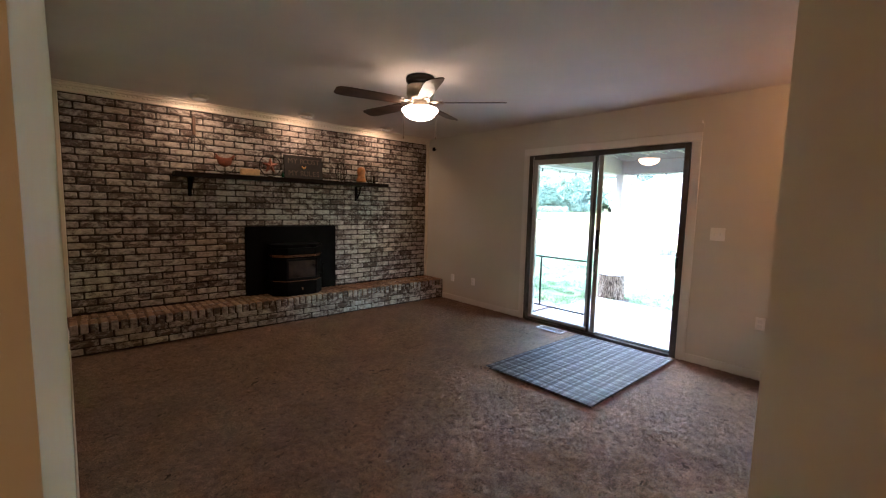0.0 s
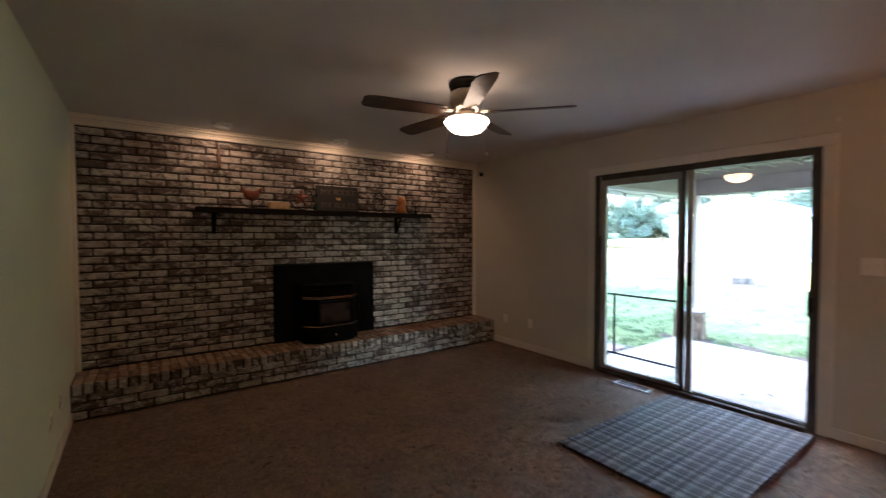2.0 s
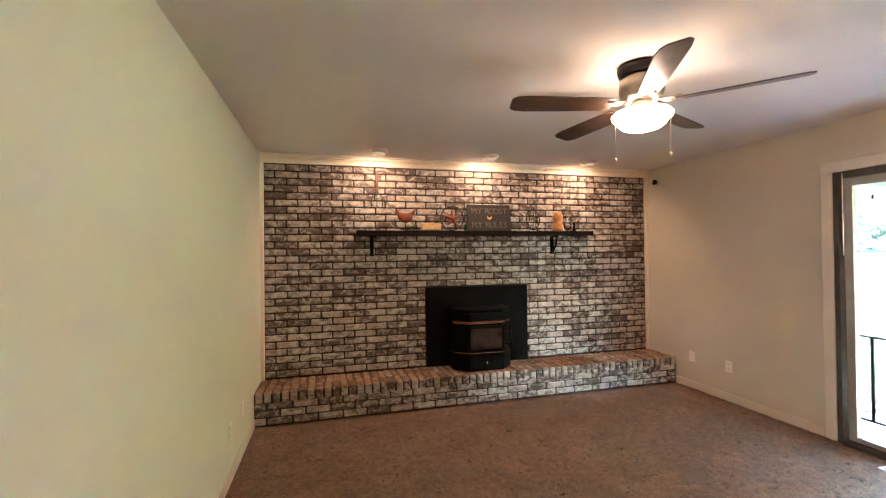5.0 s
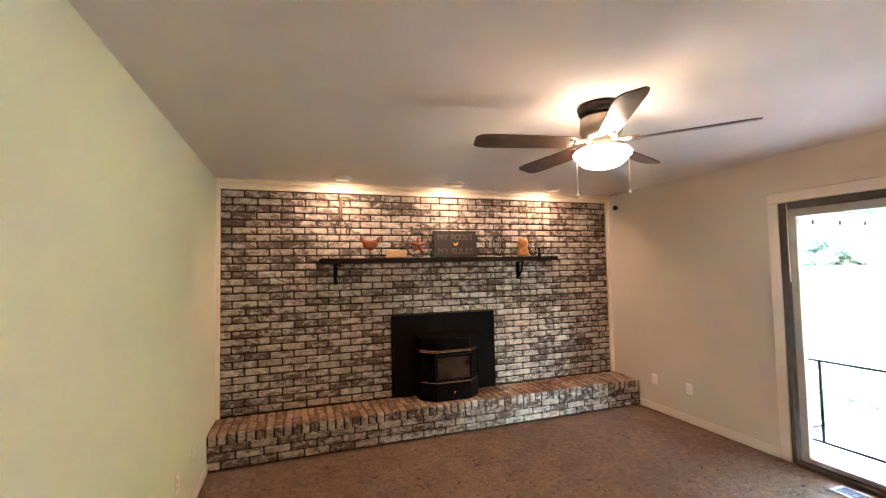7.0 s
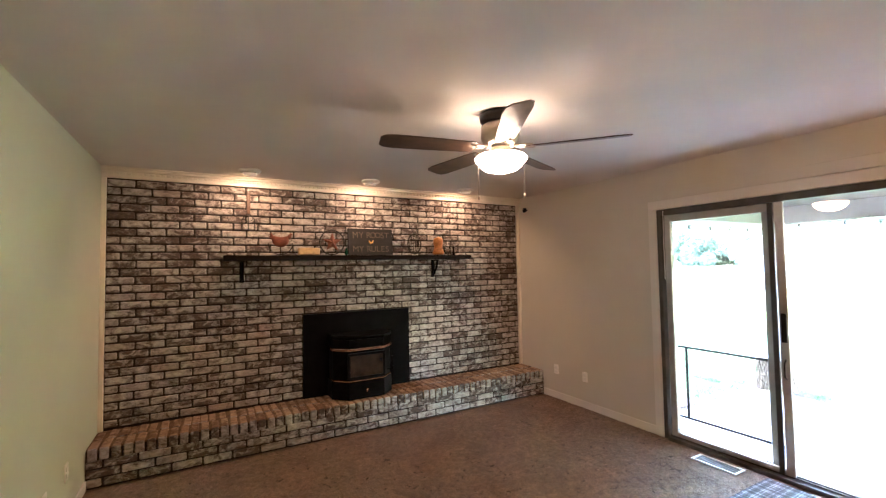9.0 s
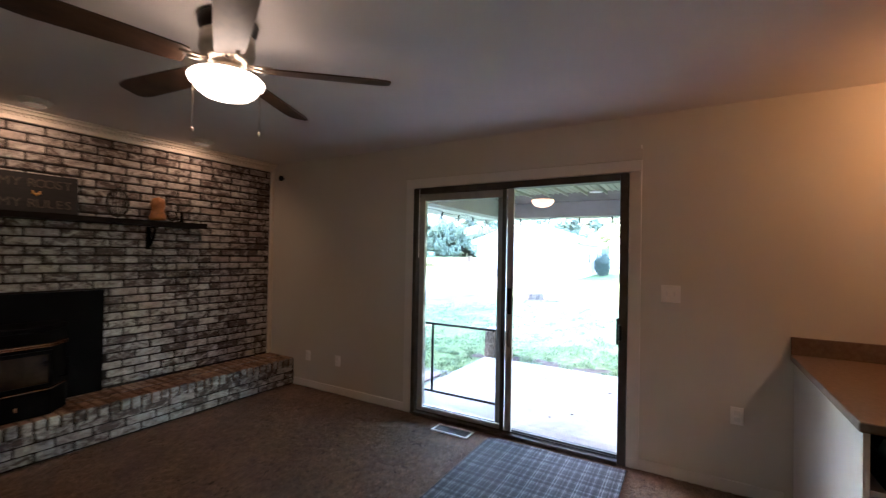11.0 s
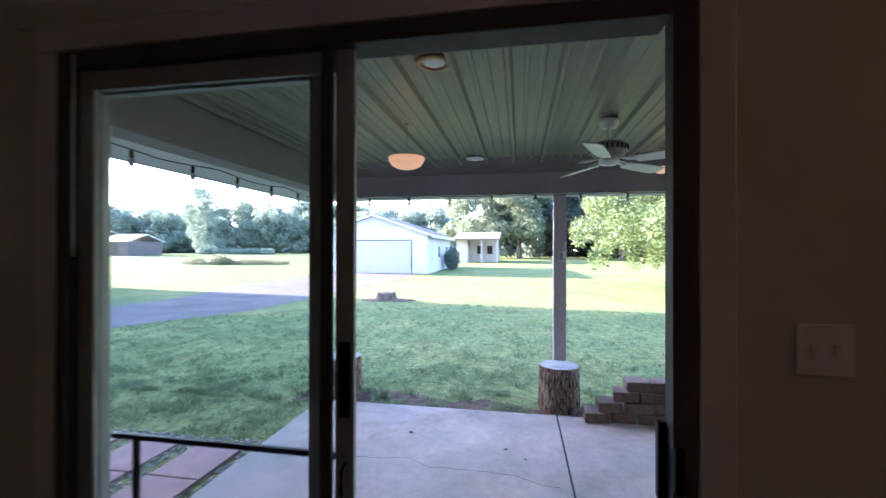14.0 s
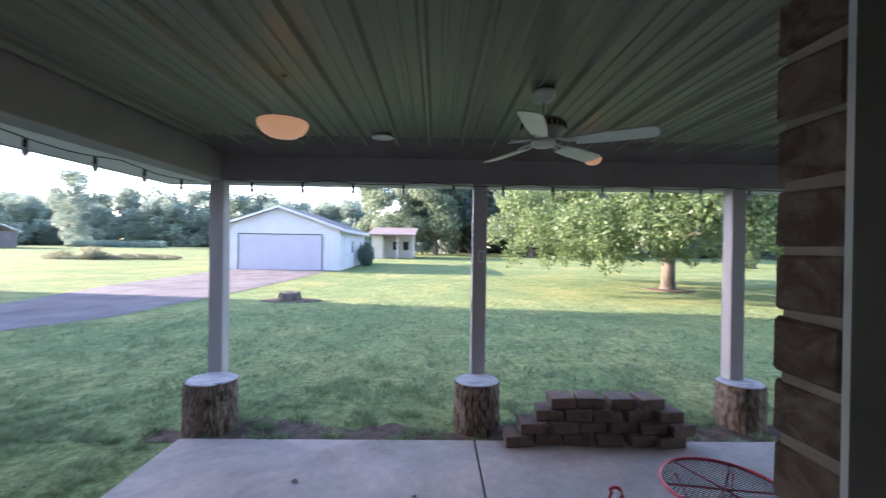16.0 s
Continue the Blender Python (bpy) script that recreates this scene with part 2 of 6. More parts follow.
def m_carpet():
    m, n, l, b = material("brown_carpet")
    big = world_noise(n, l, 2.2, 5, 0.6)
    mid = world_noise(n, l, 26, 4, 0.65, distortion=0.6)
    fine = world_noise(n, l, 125, 4, 0.75)
    c = ramp(n, l, big.outputs[0], [(0.3, (0.150, 0.093, 0.060)), (0.7, (0.205, 0.132, 0.088))])
    c = mix(n, l, 0.75, c, ramp(n, l, mid.outputs[0], [(0.34, (0.52, 0.52, 0.52)), (0.64, (1.35, 1.35, 1.35))]), "MULTIPLY")
    c = mix(n, l, 0.8, c, ramp(n, l, fine.outputs[0], [(0.38, (0.3, 0.3, 0.3)), (0.62, (1.6, 1.6, 1.6))]), "MULTIPLY")
    blot = world_noise(n, l, 3.5, 4, 0.6, distortion=0.8)
    c = mix(n, l, 0.6, c, ramp(n, l, blot.outputs[0], [(0.36, (0.78,) * 3), (0.62, (1.15,) * 3)]), "MULTIPLY")
    l.new(c, b.inputs["Base Color"])
    b.inputs["Roughness"].default_value = 0.95
    b.inputs["Sheen Weight"].default_value = 0.15
    b.inputs["Sheen Tint"].default_value = (0.75, 0.62, 0.52, 1)
    b.inputs["Sheen Roughness"].default_value = 0.45
    add = n.new("ShaderNodeMath")
    add.operation = "ADD"
    l.new(mid.outputs[0], add.inputs[0])
    l.new(fine.outputs[0], add.inputs[1])
    bump(n, l, b, add.outputs[0], 0.8, 0.012)
    return m


M_CARPET = m_carpet()


def m_brick(name, light, dark, tint, bias, rough=0.85, tint_amount=0.5):
    """Worn limewash over old brick: pale film, dark wear and a little bare clay."""
    m, n, l, b = material(name)
    info = n.new("ShaderNodeObjectInfo")
    geo = n.new("ShaderNodeNewGeometry")
    wear = world_noise(n, l, 17, 8, 0.72, stretch=(0.75, 1, 1.15), distortion=0.7)
    spots = world_noise(n, l, 60, 5, 0.7, stretch=(0.6, 1, 1.2))
    wide = world_noise(n, l, 3.0, 3, 0.5)
    rnd = n.new("ShaderNodeMath")
    rnd.operation = "ADD"
    l.new(info.outputs["Random"], rnd.inputs[0])
    l.new(geo.outputs["Random Per Island"], rnd.inputs[1])
    fr = n.new("ShaderNodeMath")
    fr.operation = "FRACT"
    l.new(rnd.outputs[0], fr.inputs[0])
    a = n.new("ShaderNodeMath")
    a.operation = "MULTIPLY_ADD"
    l.new(fr.outputs[0], a.inputs[0])
    a.inputs[1].default_value = 0.18
    l.new(wear.outputs[0], a.inputs[2])
    s = n.new("ShaderNodeMath")
    s.operation = "MULTIPLY_ADD"
    l.new(wide.outputs[0], s.inputs[0])
    s.inputs[1].default_value = 0.22
    l.new(a.outputs[0], s.inputs[2])
    film = ramp(n, l, s.outputs[0], [(0.58 + bias, (0, 0, 0)), (0.70 + bias, (0.55,) * 3), (0.86 + bias, (1, 1, 1))])
    base = mix(n, l, ramp(n, l, spots.outputs[0], [(0.42, (0, 0, 0)), (0.68, (tint_amount,) * 3)]), dark, tint)
    pale = mix(n, l, ramp(n, l, spots.outputs[0], [(0.40, (0.0,) * 3), (0.64, (0.5,) * 3)]), light, tuple(v * 0.45 for v in light))
    pale = mix(n, l, ramp(n, l, fr.outputs[0], [(0.70, (0, 0, 0)), (0.82, (0.15,) * 3), (1.0, (0.45,) * 3)]), pale, tint)
    l.new(mix(n, l, film, base, pale), b.inputs["Base Color"])
    b.inputs["Roughness"].default_value = rough
    bump(n, l, b, spots.outputs[0], 0.6, 0.006)
    return m


M_BRICK = m_brick("limewashed_brick", (0.61, 0.58, 0.54), (0.062, 0.050, 0.046), (0.22, 0.145, 0.11), 0.03)
M_HEARTHTOP = m_brick("bare_worn_brick", (0.50, 0.35, 0.225), (0.12, 0.066, 0.042), (0.28, 0.14, 0.07), 0.02)
M_EXTBRICK = m_brick("exterior_brown_brick", (0.27, 0.215, 0.165), (0.085, 0.046, 0.032), (0.17, 0.10, 0.07), 0.06)


def m_glass():
    m, n, l, b = material("door_glass")
    n.remove(b)
    tr, gl, fr, mx = (n.new(k) for k in ("ShaderNodeBsdfTransparent", "ShaderNodeBsdfGlossy", "ShaderNodeLayerWeight", "ShaderNodeMixShader"))
    pw = n.new("ShaderNodeMath")
    pw.operation = "POWER"
    pw.inputs[1].default_value = 4.0
    ma = n.new("ShaderNodeMath")
    ma.operation = "MULTIPLY_ADD"
    ma.inputs[1].default_value, ma.inputs[2].default_value = 0.5, 0.012
    l.new(fr.outputs["Facing"], pw.inputs[0])
    l.new(pw.outputs[0], ma.inputs[0])
    tr.inputs[0].default_value = (0.93, 0.95, 0.95, 1)
    gl.inputs["Roughness"].default_value = 0.02
    fr.inputs[0].default_value = 0.5
    l.new(ma.outputs[0], mx.inputs[0])
    l.new(tr.outputs[0], mx.inputs[1])
    l.new(gl.outputs[0], mx.inputs[2])
    l.new(mx.outputs[0], n["Material Output"].inputs["Surface"])
    return m


M_GLASS = m_glass()


def m_glow(name, colour, strength):
    m, n, l, b = material(name)
    b.inputs["Base Color"].default_value = (0.8, 0.75, 0.68, 1)
    b.inputs["Emission Color"].default_value = (*colour, 1)
    b.inputs["Emission Strength"].default_value = strength
    return m


M_FANGLOBE = m_glow("lit_frosted_globe", (1.0, 0.76, 0.52), 0.22)
M_PUCKLENS = m_glow("lit_puck_lens", (1.0, 0.66, 0.36), 0.003)
M_PUCKLENS.node_tree.nodes["Principled BSDF"].inputs["Base Color"].default_value = (0.09, 0.085, 0.08, 1)
M_PORCHGLOBE = m_glow("lit_alabaster_bowl", (1.0, 0.52, 0.25), 0.05)
M_PORCHGLOBE.node_tree.nodes["Principled BSDF"].inputs["Base Color"].default_value = (0.55, 0.37, 0.22, 1)
M_CEILGLOBE = m_glow("lit_ceiling_globe", (1.0, 0.62, 0.32), 0.1)


def m_rug():
    """Woven plaid: slate ground, black bands and pale hairlines, the same sett both ways."""
    m, n, l, b = material("plaid_rug")
    geo = n.new("ShaderNodeNewGeometry")
    sep = n.new("ShaderNodeSeparateXYZ")
    l.new(geo.outputs["Position"], sep.inputs[0])
    sett = [(0.0, 0.10), (0.10, 0.55), (0.17, 0.10), (0.24, 0.42), (0.40, 0.95), (0.44, 0.42), (0.52, 0.95), (0.56, 0.30), (0.66, 0.08), (0.80, 0.40), (0.88, 0.85), (0.92, 0.40)]
    outs = []
    for axis, repeats in ((0, 7.2), (1, 7.2)):
        mu = n.new("ShaderNodeMath")
        mu.operation = "MULTIPLY"
        mu.inputs[1].default_value = repeats
        l.new(sep.outputs[axis], mu.inputs[0])
        fr = n.new("ShaderNodeMath")
        fr.operation = "FRACT"
        l.new(mu.outputs[0], fr.inputs[0])
        r = n.new("ShaderNodeValToRGB")
        r.color_ramp.interpolation = "CONSTANT"
        e = r.color_ramp.elements
        while len(e) < len(sett):
            e.new(0.5)
        for el, (p, v) in zip(e, sett):
            el.position, el.color = p, (v, v, v, 1)
        l.new(fr.outputs[0], r.inputs[0])
        outs.append(r.outputs[0])
    stripes = mix(n, l, 0.5, outs[0], outs[1])
    c = ramp(n, l, stripes, [(0.08, (0.010, 0.010, 0.013)), (0.32, (0.040, 0.040, 0.049)), (0.48, (0.085, 0.086, 0.098)), (0.72, (0.30, 0.30, 0.315))])
    weave = world_noise(n, l, 260, 2)
    wear = world_noise(n, l, 4.0, 4)
    c = mix(n, l, 0.6, c, ramp(n, l, weave.outputs[0], [(0.3, (0.55,) * 3), (0.7, (1.35,) * 3)]), "MULTIPLY")
    c = mix(n, l, 0.4, c, ramp(n, l, wear.outputs[0], [(0.3, (0.75,) * 3), (0.7, (1.2,) * 3)]), "MULTIPLY")
    l.new(c, b.inputs["Base Color"])
    b.inputs["Roughness"].default_value = 0.9
    bump(n, l, b, weave.outputs[0], 0.5, 0.004)
    return m


M_RUG = m_rug()


def m_grass():
    m, n, l, b = material("lawn")
    big = world_noise(n, l, 0.3, 5, 0.6)
    patch = world_noise(n, l, 1.7, 6, 0.68, distortion=0.2)
    mid = world_noise(n, l, 8.0, 6, 0.72)
    fine = world_noise(n, l, 55, 4, 0.7)
    c = ramp(n, l, big.outputs[0], [(0.3, (0.112, 0.160, 0.072)), (0.5, (0.155, 0.194, 0.080)), (0.75, (0.24, 0.236, 0.098))])
    c = mix(n, l, 0.75, c, ramp(n, l, patch.outputs[0], [(0.34, (0.70, 0.76, 0.74)), (0.5, (0.97,) * 3), (0.66, (1.25, 1.2, 1.15))]), "MULTIPLY")
    c = mix(n, l, 0.8, c, ramp(n, l, mid.outputs[0], [(0.34, (0.45,) * 3), (0.66, (1.48,) * 3)]), "MULTIPLY")
    c = mix(n, l, 0.8, c, ramp(n, l, fine.outputs[0], [(0.34, (0.35,) * 3), (0.66, (1.6,) * 3)]), "MULTIPLY")
    l.new(c, b.inputs["Base Color"])
    b.inputs["Roughness"].default_value = 1.0
    b.inputs["Specular IOR Level"].default_value = 0.05
    bump(n, l, b, mid.outputs[0], 0.6, 0.05)
    return m


M_GRASS = m_grass()


def m_leaf(name, a, c2, trans=0.35):
    m, n, l, b = material(name)
    geo = n.new("ShaderNodeNewGeometry")
    l.new(ramp(n, l, geo.outputs["Random Per Island"], [(0.0, a), (1.0, c2)]), b.inputs["Base Color"])
    b.inputs["Roughness"].default_value = 0.55
    tl = n.new("ShaderNodeBsdfTranslucent")
    tl.inputs[0].default_value = (*[v * 1.3 for v in c2], 1)
    mx = n.new("ShaderNodeMixShader")
    mx.inputs[0].default_value = trans
    l.new(b.outputs[0], mx.inputs[1])
    l.new(tl.outputs[0], mx.inputs[2])
    l.new(mx.outputs[0], n["Material Output"].inputs["Surface"])
    return m


M_LEAF = m_leaf("maple_leaves", (0.038, 0.070, 0.024), (0.145, 0.20, 0.075))
# leaf colour lightened to carry a little distance haze
M_LEAF_MID = m_leaf("hazed_lawn_tree_leaves", (0.075, 0.11, 0.065), (0.19, 0.235, 0.15))
# distance haze painted into the leaf colour of far trees and hedge
M_LEAF_FAR = m_leaf("haze_toned_leaves", (0.145, 0.19, 0.15), (0.265, 0.32, 0.25), 0.25)
# wood's shade and blue haze put into the leaf colour; the shrub reuses it
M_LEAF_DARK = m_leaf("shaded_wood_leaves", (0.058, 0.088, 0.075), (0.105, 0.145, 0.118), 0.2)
M_BLADEGRASS = m_leaf("grass_blades", (0.050, 0.085, 0.040), (0.20, 0.26, 0.13), 0.35)
M_WEED = m_leaf("dry_weeds", (0.10, 0.11, 0.055), (0.23, 0.215, 0.13), 0.2)

# ---- building blocks ----


def box(bm, x0, x1, y0, y1, z0, z1, bevel=0.0):
    vs = bmesh.ops.create_cube(bm, size=1.0)["verts"]
    bmesh.ops.scale(bm, vec=(x1 - x0, y1 - y0, z1 - z0), verts=vs)
    bmesh.ops.translate(bm, vec=((x0 + x1) / 2, (y0 + y1) / 2, (z0 + z1) / 2), verts=vs)
    if bevel:
        es = list({e for v in vs for e in v.link_edges})
        bmesh.ops.bevel(bm, geom=es, offset=bevel, segments=2, profile=0.5, affect="EDGES")
    return bm


def new_box(*a, bevel=0.0):
    return box(bmesh.new(), *a, bevel=bevel)


def lathe(bm, prof, seg=32, at=(0, 0, 0), cap=True):
    """prof: (radius, height) pairs, turned round z."""
    rings = []
    for r, z in prof:
        if r < 1e-5:
            rings.append([bm.verts.new((at[0], at[1], at[2] + z))])
        else:
            rings.append([bm.verts.new((at[0] + r * math.cos(2 * math.pi * i / seg), at[1] + r * math.sin(2 * math.pi * i / seg), at[2] + z)) for i in range(seg)])
    for a, b in zip(rings, rings[1:]):
        for i in range(seg):
            j = (i + 1) % seg
            if len(a) == 1 and len(b) > 1:
                bm.faces.new((a[0], b[j], b[i]))
            elif len(b) == 1 and len(a) > 1:
                bm.faces.new((a[i], a[j], b[0]))
            elif len(a) > 1:
                bm.faces.new((a[i], a[j], b[j], b[i]))
    if cap:
        for ring, flip in ((rings[0], True), (rings[-1], False)):
            if len(ring) > 1:
                bm.faces.new(ring[::-1] if flip else ring)
    for f in bm.faces:
        f.smooth = True
    bmesh.ops.recalc_face_normals(bm, faces=bm.faces)
    return bm


def tube(bm, pts, r, seg=8, closed=False):
    """A round bar along pts; r is one radius, or one for each point."""
    pts = [Vector(p) for p in pts]
    n = len(pts)
    rings = []
    for i, p in enumerate(pts):
        a = pts[(i - 1) % n] if (i or closed) else p
        b = pts[(i + 1) % n] if (i < n - 1 or closed) else p
        d = (b - a).normalized()
        side = d.cross(Vector((0, 0, 1)))
        if side.length < 0.05:
            side = d.cross(Vector((0, 1, 0)))
        side.normalize()
        up = side.cross(d)
        rr = r[i] if isinstance(r, (list, tuple)) else r
        rings.append([bm.verts.new(p + rr * (math.cos(2 * math.pi * k / seg) * side + math.sin(2 * math.pi * k / seg) * up)) for k in range(seg)])
    for i in range(n if closed else n - 1):
        a, b = rings[i], rings[(i + 1) % n]
        for k in range(seg):
            f = bm.faces.new((a[k], a[(k + 1) % seg], b[(k + 1) % seg], b[k]))
            f.smooth = True
    if not closed:
        bm.faces.new(rings[0][::-1])
        bm.faces.new(rings[-1])
    bmesh.ops.recalc_face_normals(bm, faces=bm.faces)
    return bm


def mesh_of(name, bm, mat):
    me = bpy.data.meshes.new(name)
    bm.to_mesh(me)
    bm.free()
    me.materials.append(mat)
    return me


def thing(name, label="", category="", group="", kind="", at=(0, 0, 0)):
    """An Empty at a thing's base, that parents its parts."""
    ob = new(name)
    ob.empty_display_size = 0.1
    ob.location = at
    return tagged(ob, label, category, group, kind)


def part(name, bm, mat, parent=None, label="", kind=""):
    """One mesh, in the coordinates of its parent."""
    ob = new(name, mesh_of(name, bm, mat))
    if parent is not None:
        ob.parent = parent
    return tagged(ob, label, kind=kind)


def solid(name, bm, mat, label="", category="", group="", kind=""):
    return tagged(part(name, bm, mat), label, category, group, kind)


def structure(name, bm, mat, label, category="wall"):
    return solid(name, bm, mat, label, category, kind="structure")


def spin(bm, m):
    bmesh.ops.transform(bm, matrix=m, verts=bm.verts)
    return bm


# ---- the rooms ----
XW, XE, YN, H = 0.848, 5.235, 5.882, 2.45          # west wall, east wall, brick face, ceiling
XOUT = 5.445                                         # outer face of the east wall
DY0, DY1, DZ = 2.073, 3.895, 2.052                   # the sliding door's frame
SOUTH = -2.6
GZ = -0.36                                          # patio slab


def wall_with_holes(name, bm_boxes, mat, label):
    bm = bmesh.new()
    for b in bm_boxes:
        box(bm, *b)
    return structure(name, bm, mat, label)


structure("floor", new_box(-0.45, XE + 0.02, SOUTH, YN + 0.2, -0.15, -0.012), M_DIRT, "subfloor under the carpet", "floor")
step = 0.0155
cx = np.arange(-0.30, XE + 0.001 + step, step)
cy = np.arange(SOUTH, 5.50, step)
carpet_v = []
for x in cx:
    for y in cy:
        if y < -0.2:
            carpet_v.append((x, y, -0.004))
            continue
        h = 0.0065 * noise.noise((x * 30, y * 38, 0.3)) + 0.006 * noise.noise((x * 55, y * 55, 4.1)) + 0.003 * noise.noise((x * 6, y * 6, 9.0))
        carpet_v.append((x, y, -0.008 + h))
ncy = len(cy)
carpet_f = [(i * ncy + j, (i + 1) * ncy + j, (i + 1) * ncy + j + 1, i * ncy + j + 1) for i in range(len(cx) - 1) for j in range(ncy - 1)]
me = bpy.data.meshes.new("carpet")
me.from_pydata(carpet_v, [], carpet_f)
me.materials.append(M_CARPET)
me.polygons.foreach_set("use_smooth", [True] * len(me.polygons))
tagged(new("floor_carpet", me), "brown textured wall-to-wall carpet", "carpet", kind="structure")
structure("ceiling", new_box(-0.45, XE + 0.02, SOUTH, YN + 0.2, H, H + 0.12), M_CEIL, "white textured plaster ceiling", "ceiling")
structure("wall_west", new_box(XW - 0.14, XW, 0.97, YN + 0.2, 0, H), M_WALLGREEN, "plain wall painted pale greenish beige")
wall_with_holes("wall_east", [(XE, XE + 0.078, SOUTH, DY0 - 0.004, -0.15, H), (XE, XE + 0.078, DY1 + 0.004, YN + 0.2, -0.15, H), (XE, XE + 0.078, DY0 - 0.004, DY1 + 0.004, DZ + 0.004, H)], M_WALL, "beige painted wall round the sliding patio door")
structure("wall_north", new_box(XW, XE, YN + 0.012, YN + 0.2, 0, H), M_MORTAR, "dark mortar backing of the brick fireplace wall")
structure("wall_hall_return", new_box(-0.30, XW - 0.141, 0.97, 1.10, 0, H), M_WALL, "warmly lit return wall at the hallway corner")
structure("wall_hall_west", new_box(-0.45, -0.301, SOUTH, 1.15, 0, H), M_WALL, "warmly lit hallway wall beside the opening")
structure("wall_partition", new_box(1.95, 2.07, SOUTH, 0.81, 0, H), M_WALL, "beige partition between hallway and kitchen")
structure("wall_south", new_box(-0.45, XE, SOUTH - 0.12, SOUTH, -0.15, H), M_WALL, "plain beige wall that closes the kitchen")


def baseboard(name, x0, x1, y0, y1, axis):
    bm = bmesh.new()
    box(bm, x0, x1, y0, y1, 0, 0.075, 0.004)
    return structure(name, bm, M_CASING, "low white painted baseboard", "baseboard")


baseboard("baseboard_east_a", XE - 0.014, XE - 0.001, DY1 + 0.087, 5.46, 1)
baseboard("baseboard_east_b", XE - 0.014, XE - 0.001, 1.20, DY0 - 0.087, 1)
baseboard("baseboard_west", XW + 0.001, XW + 0.012, 0.972, 5.46, 1)

# crown moulding over the brick, with a row of small beads
bm = bmesh.new()
box(bm, XW, XE, YN - 0.020, YN + 0.01, 2.360, 2.412, 0.004)
box(bm, XW, XE, YN - 0.045, YN + 0.01, 2.412, 2.436, 0.005)
box(bm, XW, XE, YN - 0.062, YN + 0.01, 2.436, 2.449, 0.003)
crown = structure("trim_crown", bm, M_TRIM, "cream crown moulding with a beaded edge", "moulding")
bead = mesh_of("bead", box(bmesh.new(), -0.014, 0.014, -0.008, 0.008, -0.010, 0.010, 0.004), M_TRIM)
for i in range(108):
    o = new("bead", bead)
    o.location = (XW + 0.03 + i * 0.0404, YN - 0.022, 2.402)
    o.parent = crown
for nm, x0, x1 in (("trim_brick_west", XW, XW + 0.034), ("trim_brick_east", XE - 0.044, XE)):
    structure(nm, new_box(x0, x1, YN - 0.018, YN + 0.012, 0.28, 2.360, bevel=0.004), M_TRIM, "cream upright trim beside the brick", "trim")

# ---- sliding door ----
bm = bmesh.new()
t = 0.085
for a in [(XE - 0.018, XE - 0.001, DY0 - t, DY0 - 0.004, 0, DZ + 0.004), (XE - 0.018, XE - 0.001, DY1 + 0.004, DY1 + t, 0, DZ + 0.004), (XE - 0.018, XE - 0.001, DY0 - t, DY1 + t, DZ + 0.005, DZ + 0.085)]:
    box(bm, *a, bevel=0.005)
structure("trim_door_casing", bm, M_CASING, "white painted casing round the sliding door", "trim")
structure("trim_valance_board", new_box(XE - 0.010, XE - 0.001, DY0 - 0.09, DY1 + 0.17, DZ + 0.090, DZ + 0.175, bevel=0.003), M_WALL, "flat beige board above the door casing", "trim")

door = thing("sliding_door", "aluminium sliding patio door slid half open", "door", kind="structure")
door.name = "door_1"
bm = bmesh.new()
F0, F1 = XE - 0.02, XE + 0.081
box(bm, F0, XE + 0.038, DY0, DY0 + 0.054, 0.0, DZ, 0.003)
box(bm, XE + 0.038, F1, DY0, DY0 + 0.004, 0.0, DZ, 0.002)
box(bm, F0, F1, DY1 - 0.036, DY1, 0.0, DZ, 0.003)
box(bm, F0, F1, DY0 + 0.055, DY1 - 0.037, DZ - 0.052, DZ, 0.003)
part("outer_frame", bm, M_DARKFRAME, door, "weathered dark aluminium frame")
bm = bmesh.new()
box(bm, F0 - 0.01, F1 + 0.045, DY0 + 0.055, DY1 - 0.036, -0.02, 0.022, 0.003)
for xr in (XE + 0.018, XE + 0.056):
    box(bm, xr, xr + 0.006, DY0 + 0.056, DY1 - 0.038, 0.022, 0.034)
part("sill_track", bm, M_DARKFRAME, door, "dull dark sill with two rails")


def door_panel(name, x, y0, y1, mat, handle, d=0.035):
    f = bmesh.new()
    w = 0.055
    box(f, x, x + d, y0, y0 + w, 0.035, DZ - 0.053, 0.003)
    box(f, x, x + d, y1 - w, y1, 0.035, DZ - 0.053, 0.003)
    box(f, x + 0.001, x + d - 0.001, y0 + w, y1 - w, 0.036, 0.075, 0.003)
    box(f, x + 0.001, x + d - 0.001, y0 + w, y1 - w, DZ - 0.115, DZ - 0.054, 0.003)
    p = part(name, f, mat, door, "pale aluminium panel frame")
    g = part("glass_pane", new_box(x + d * 0.4, x + d * 0.4 + 0.006, y0 + w - 0.005, y1 - w + 0.005, 0.070, DZ - 0.11), M_GLASS, p, "clear door glass")
    g.visible_shadow = False
    if handle:
        h = bmesh.new()
        box(h, x - 0.008, x - 0.001, y0 + 0.008, y0 + 0.043, 0.98, 1.19, 0.004)
        part("handle_plate", h, M_LOCK, p, "black pull plate")
        h = bmesh.new()
        tube(h, [(x - 0.004, y0 + 0.022, 0.86), (x - 0.03, y0 + 0.022, 0.84), (x - 0.034, y0 + 0.022, 0.80), (x - 0.03, y0 + 0.022, 0.74), (x - 0.004, y0 + 0.022, 0.72)], 0.006)
        part("pull_handle", h, M_LOCK, p, "black curved pull")
    return p


door_panel("fixed_panel", XE + 0.044, 3.03, DY1 - 0.037, M_ALU, False)
door_panel("sliding_panel", XE + 0.006, 2.93, DY1 - 0.055, M_ALU, True, 0.020)
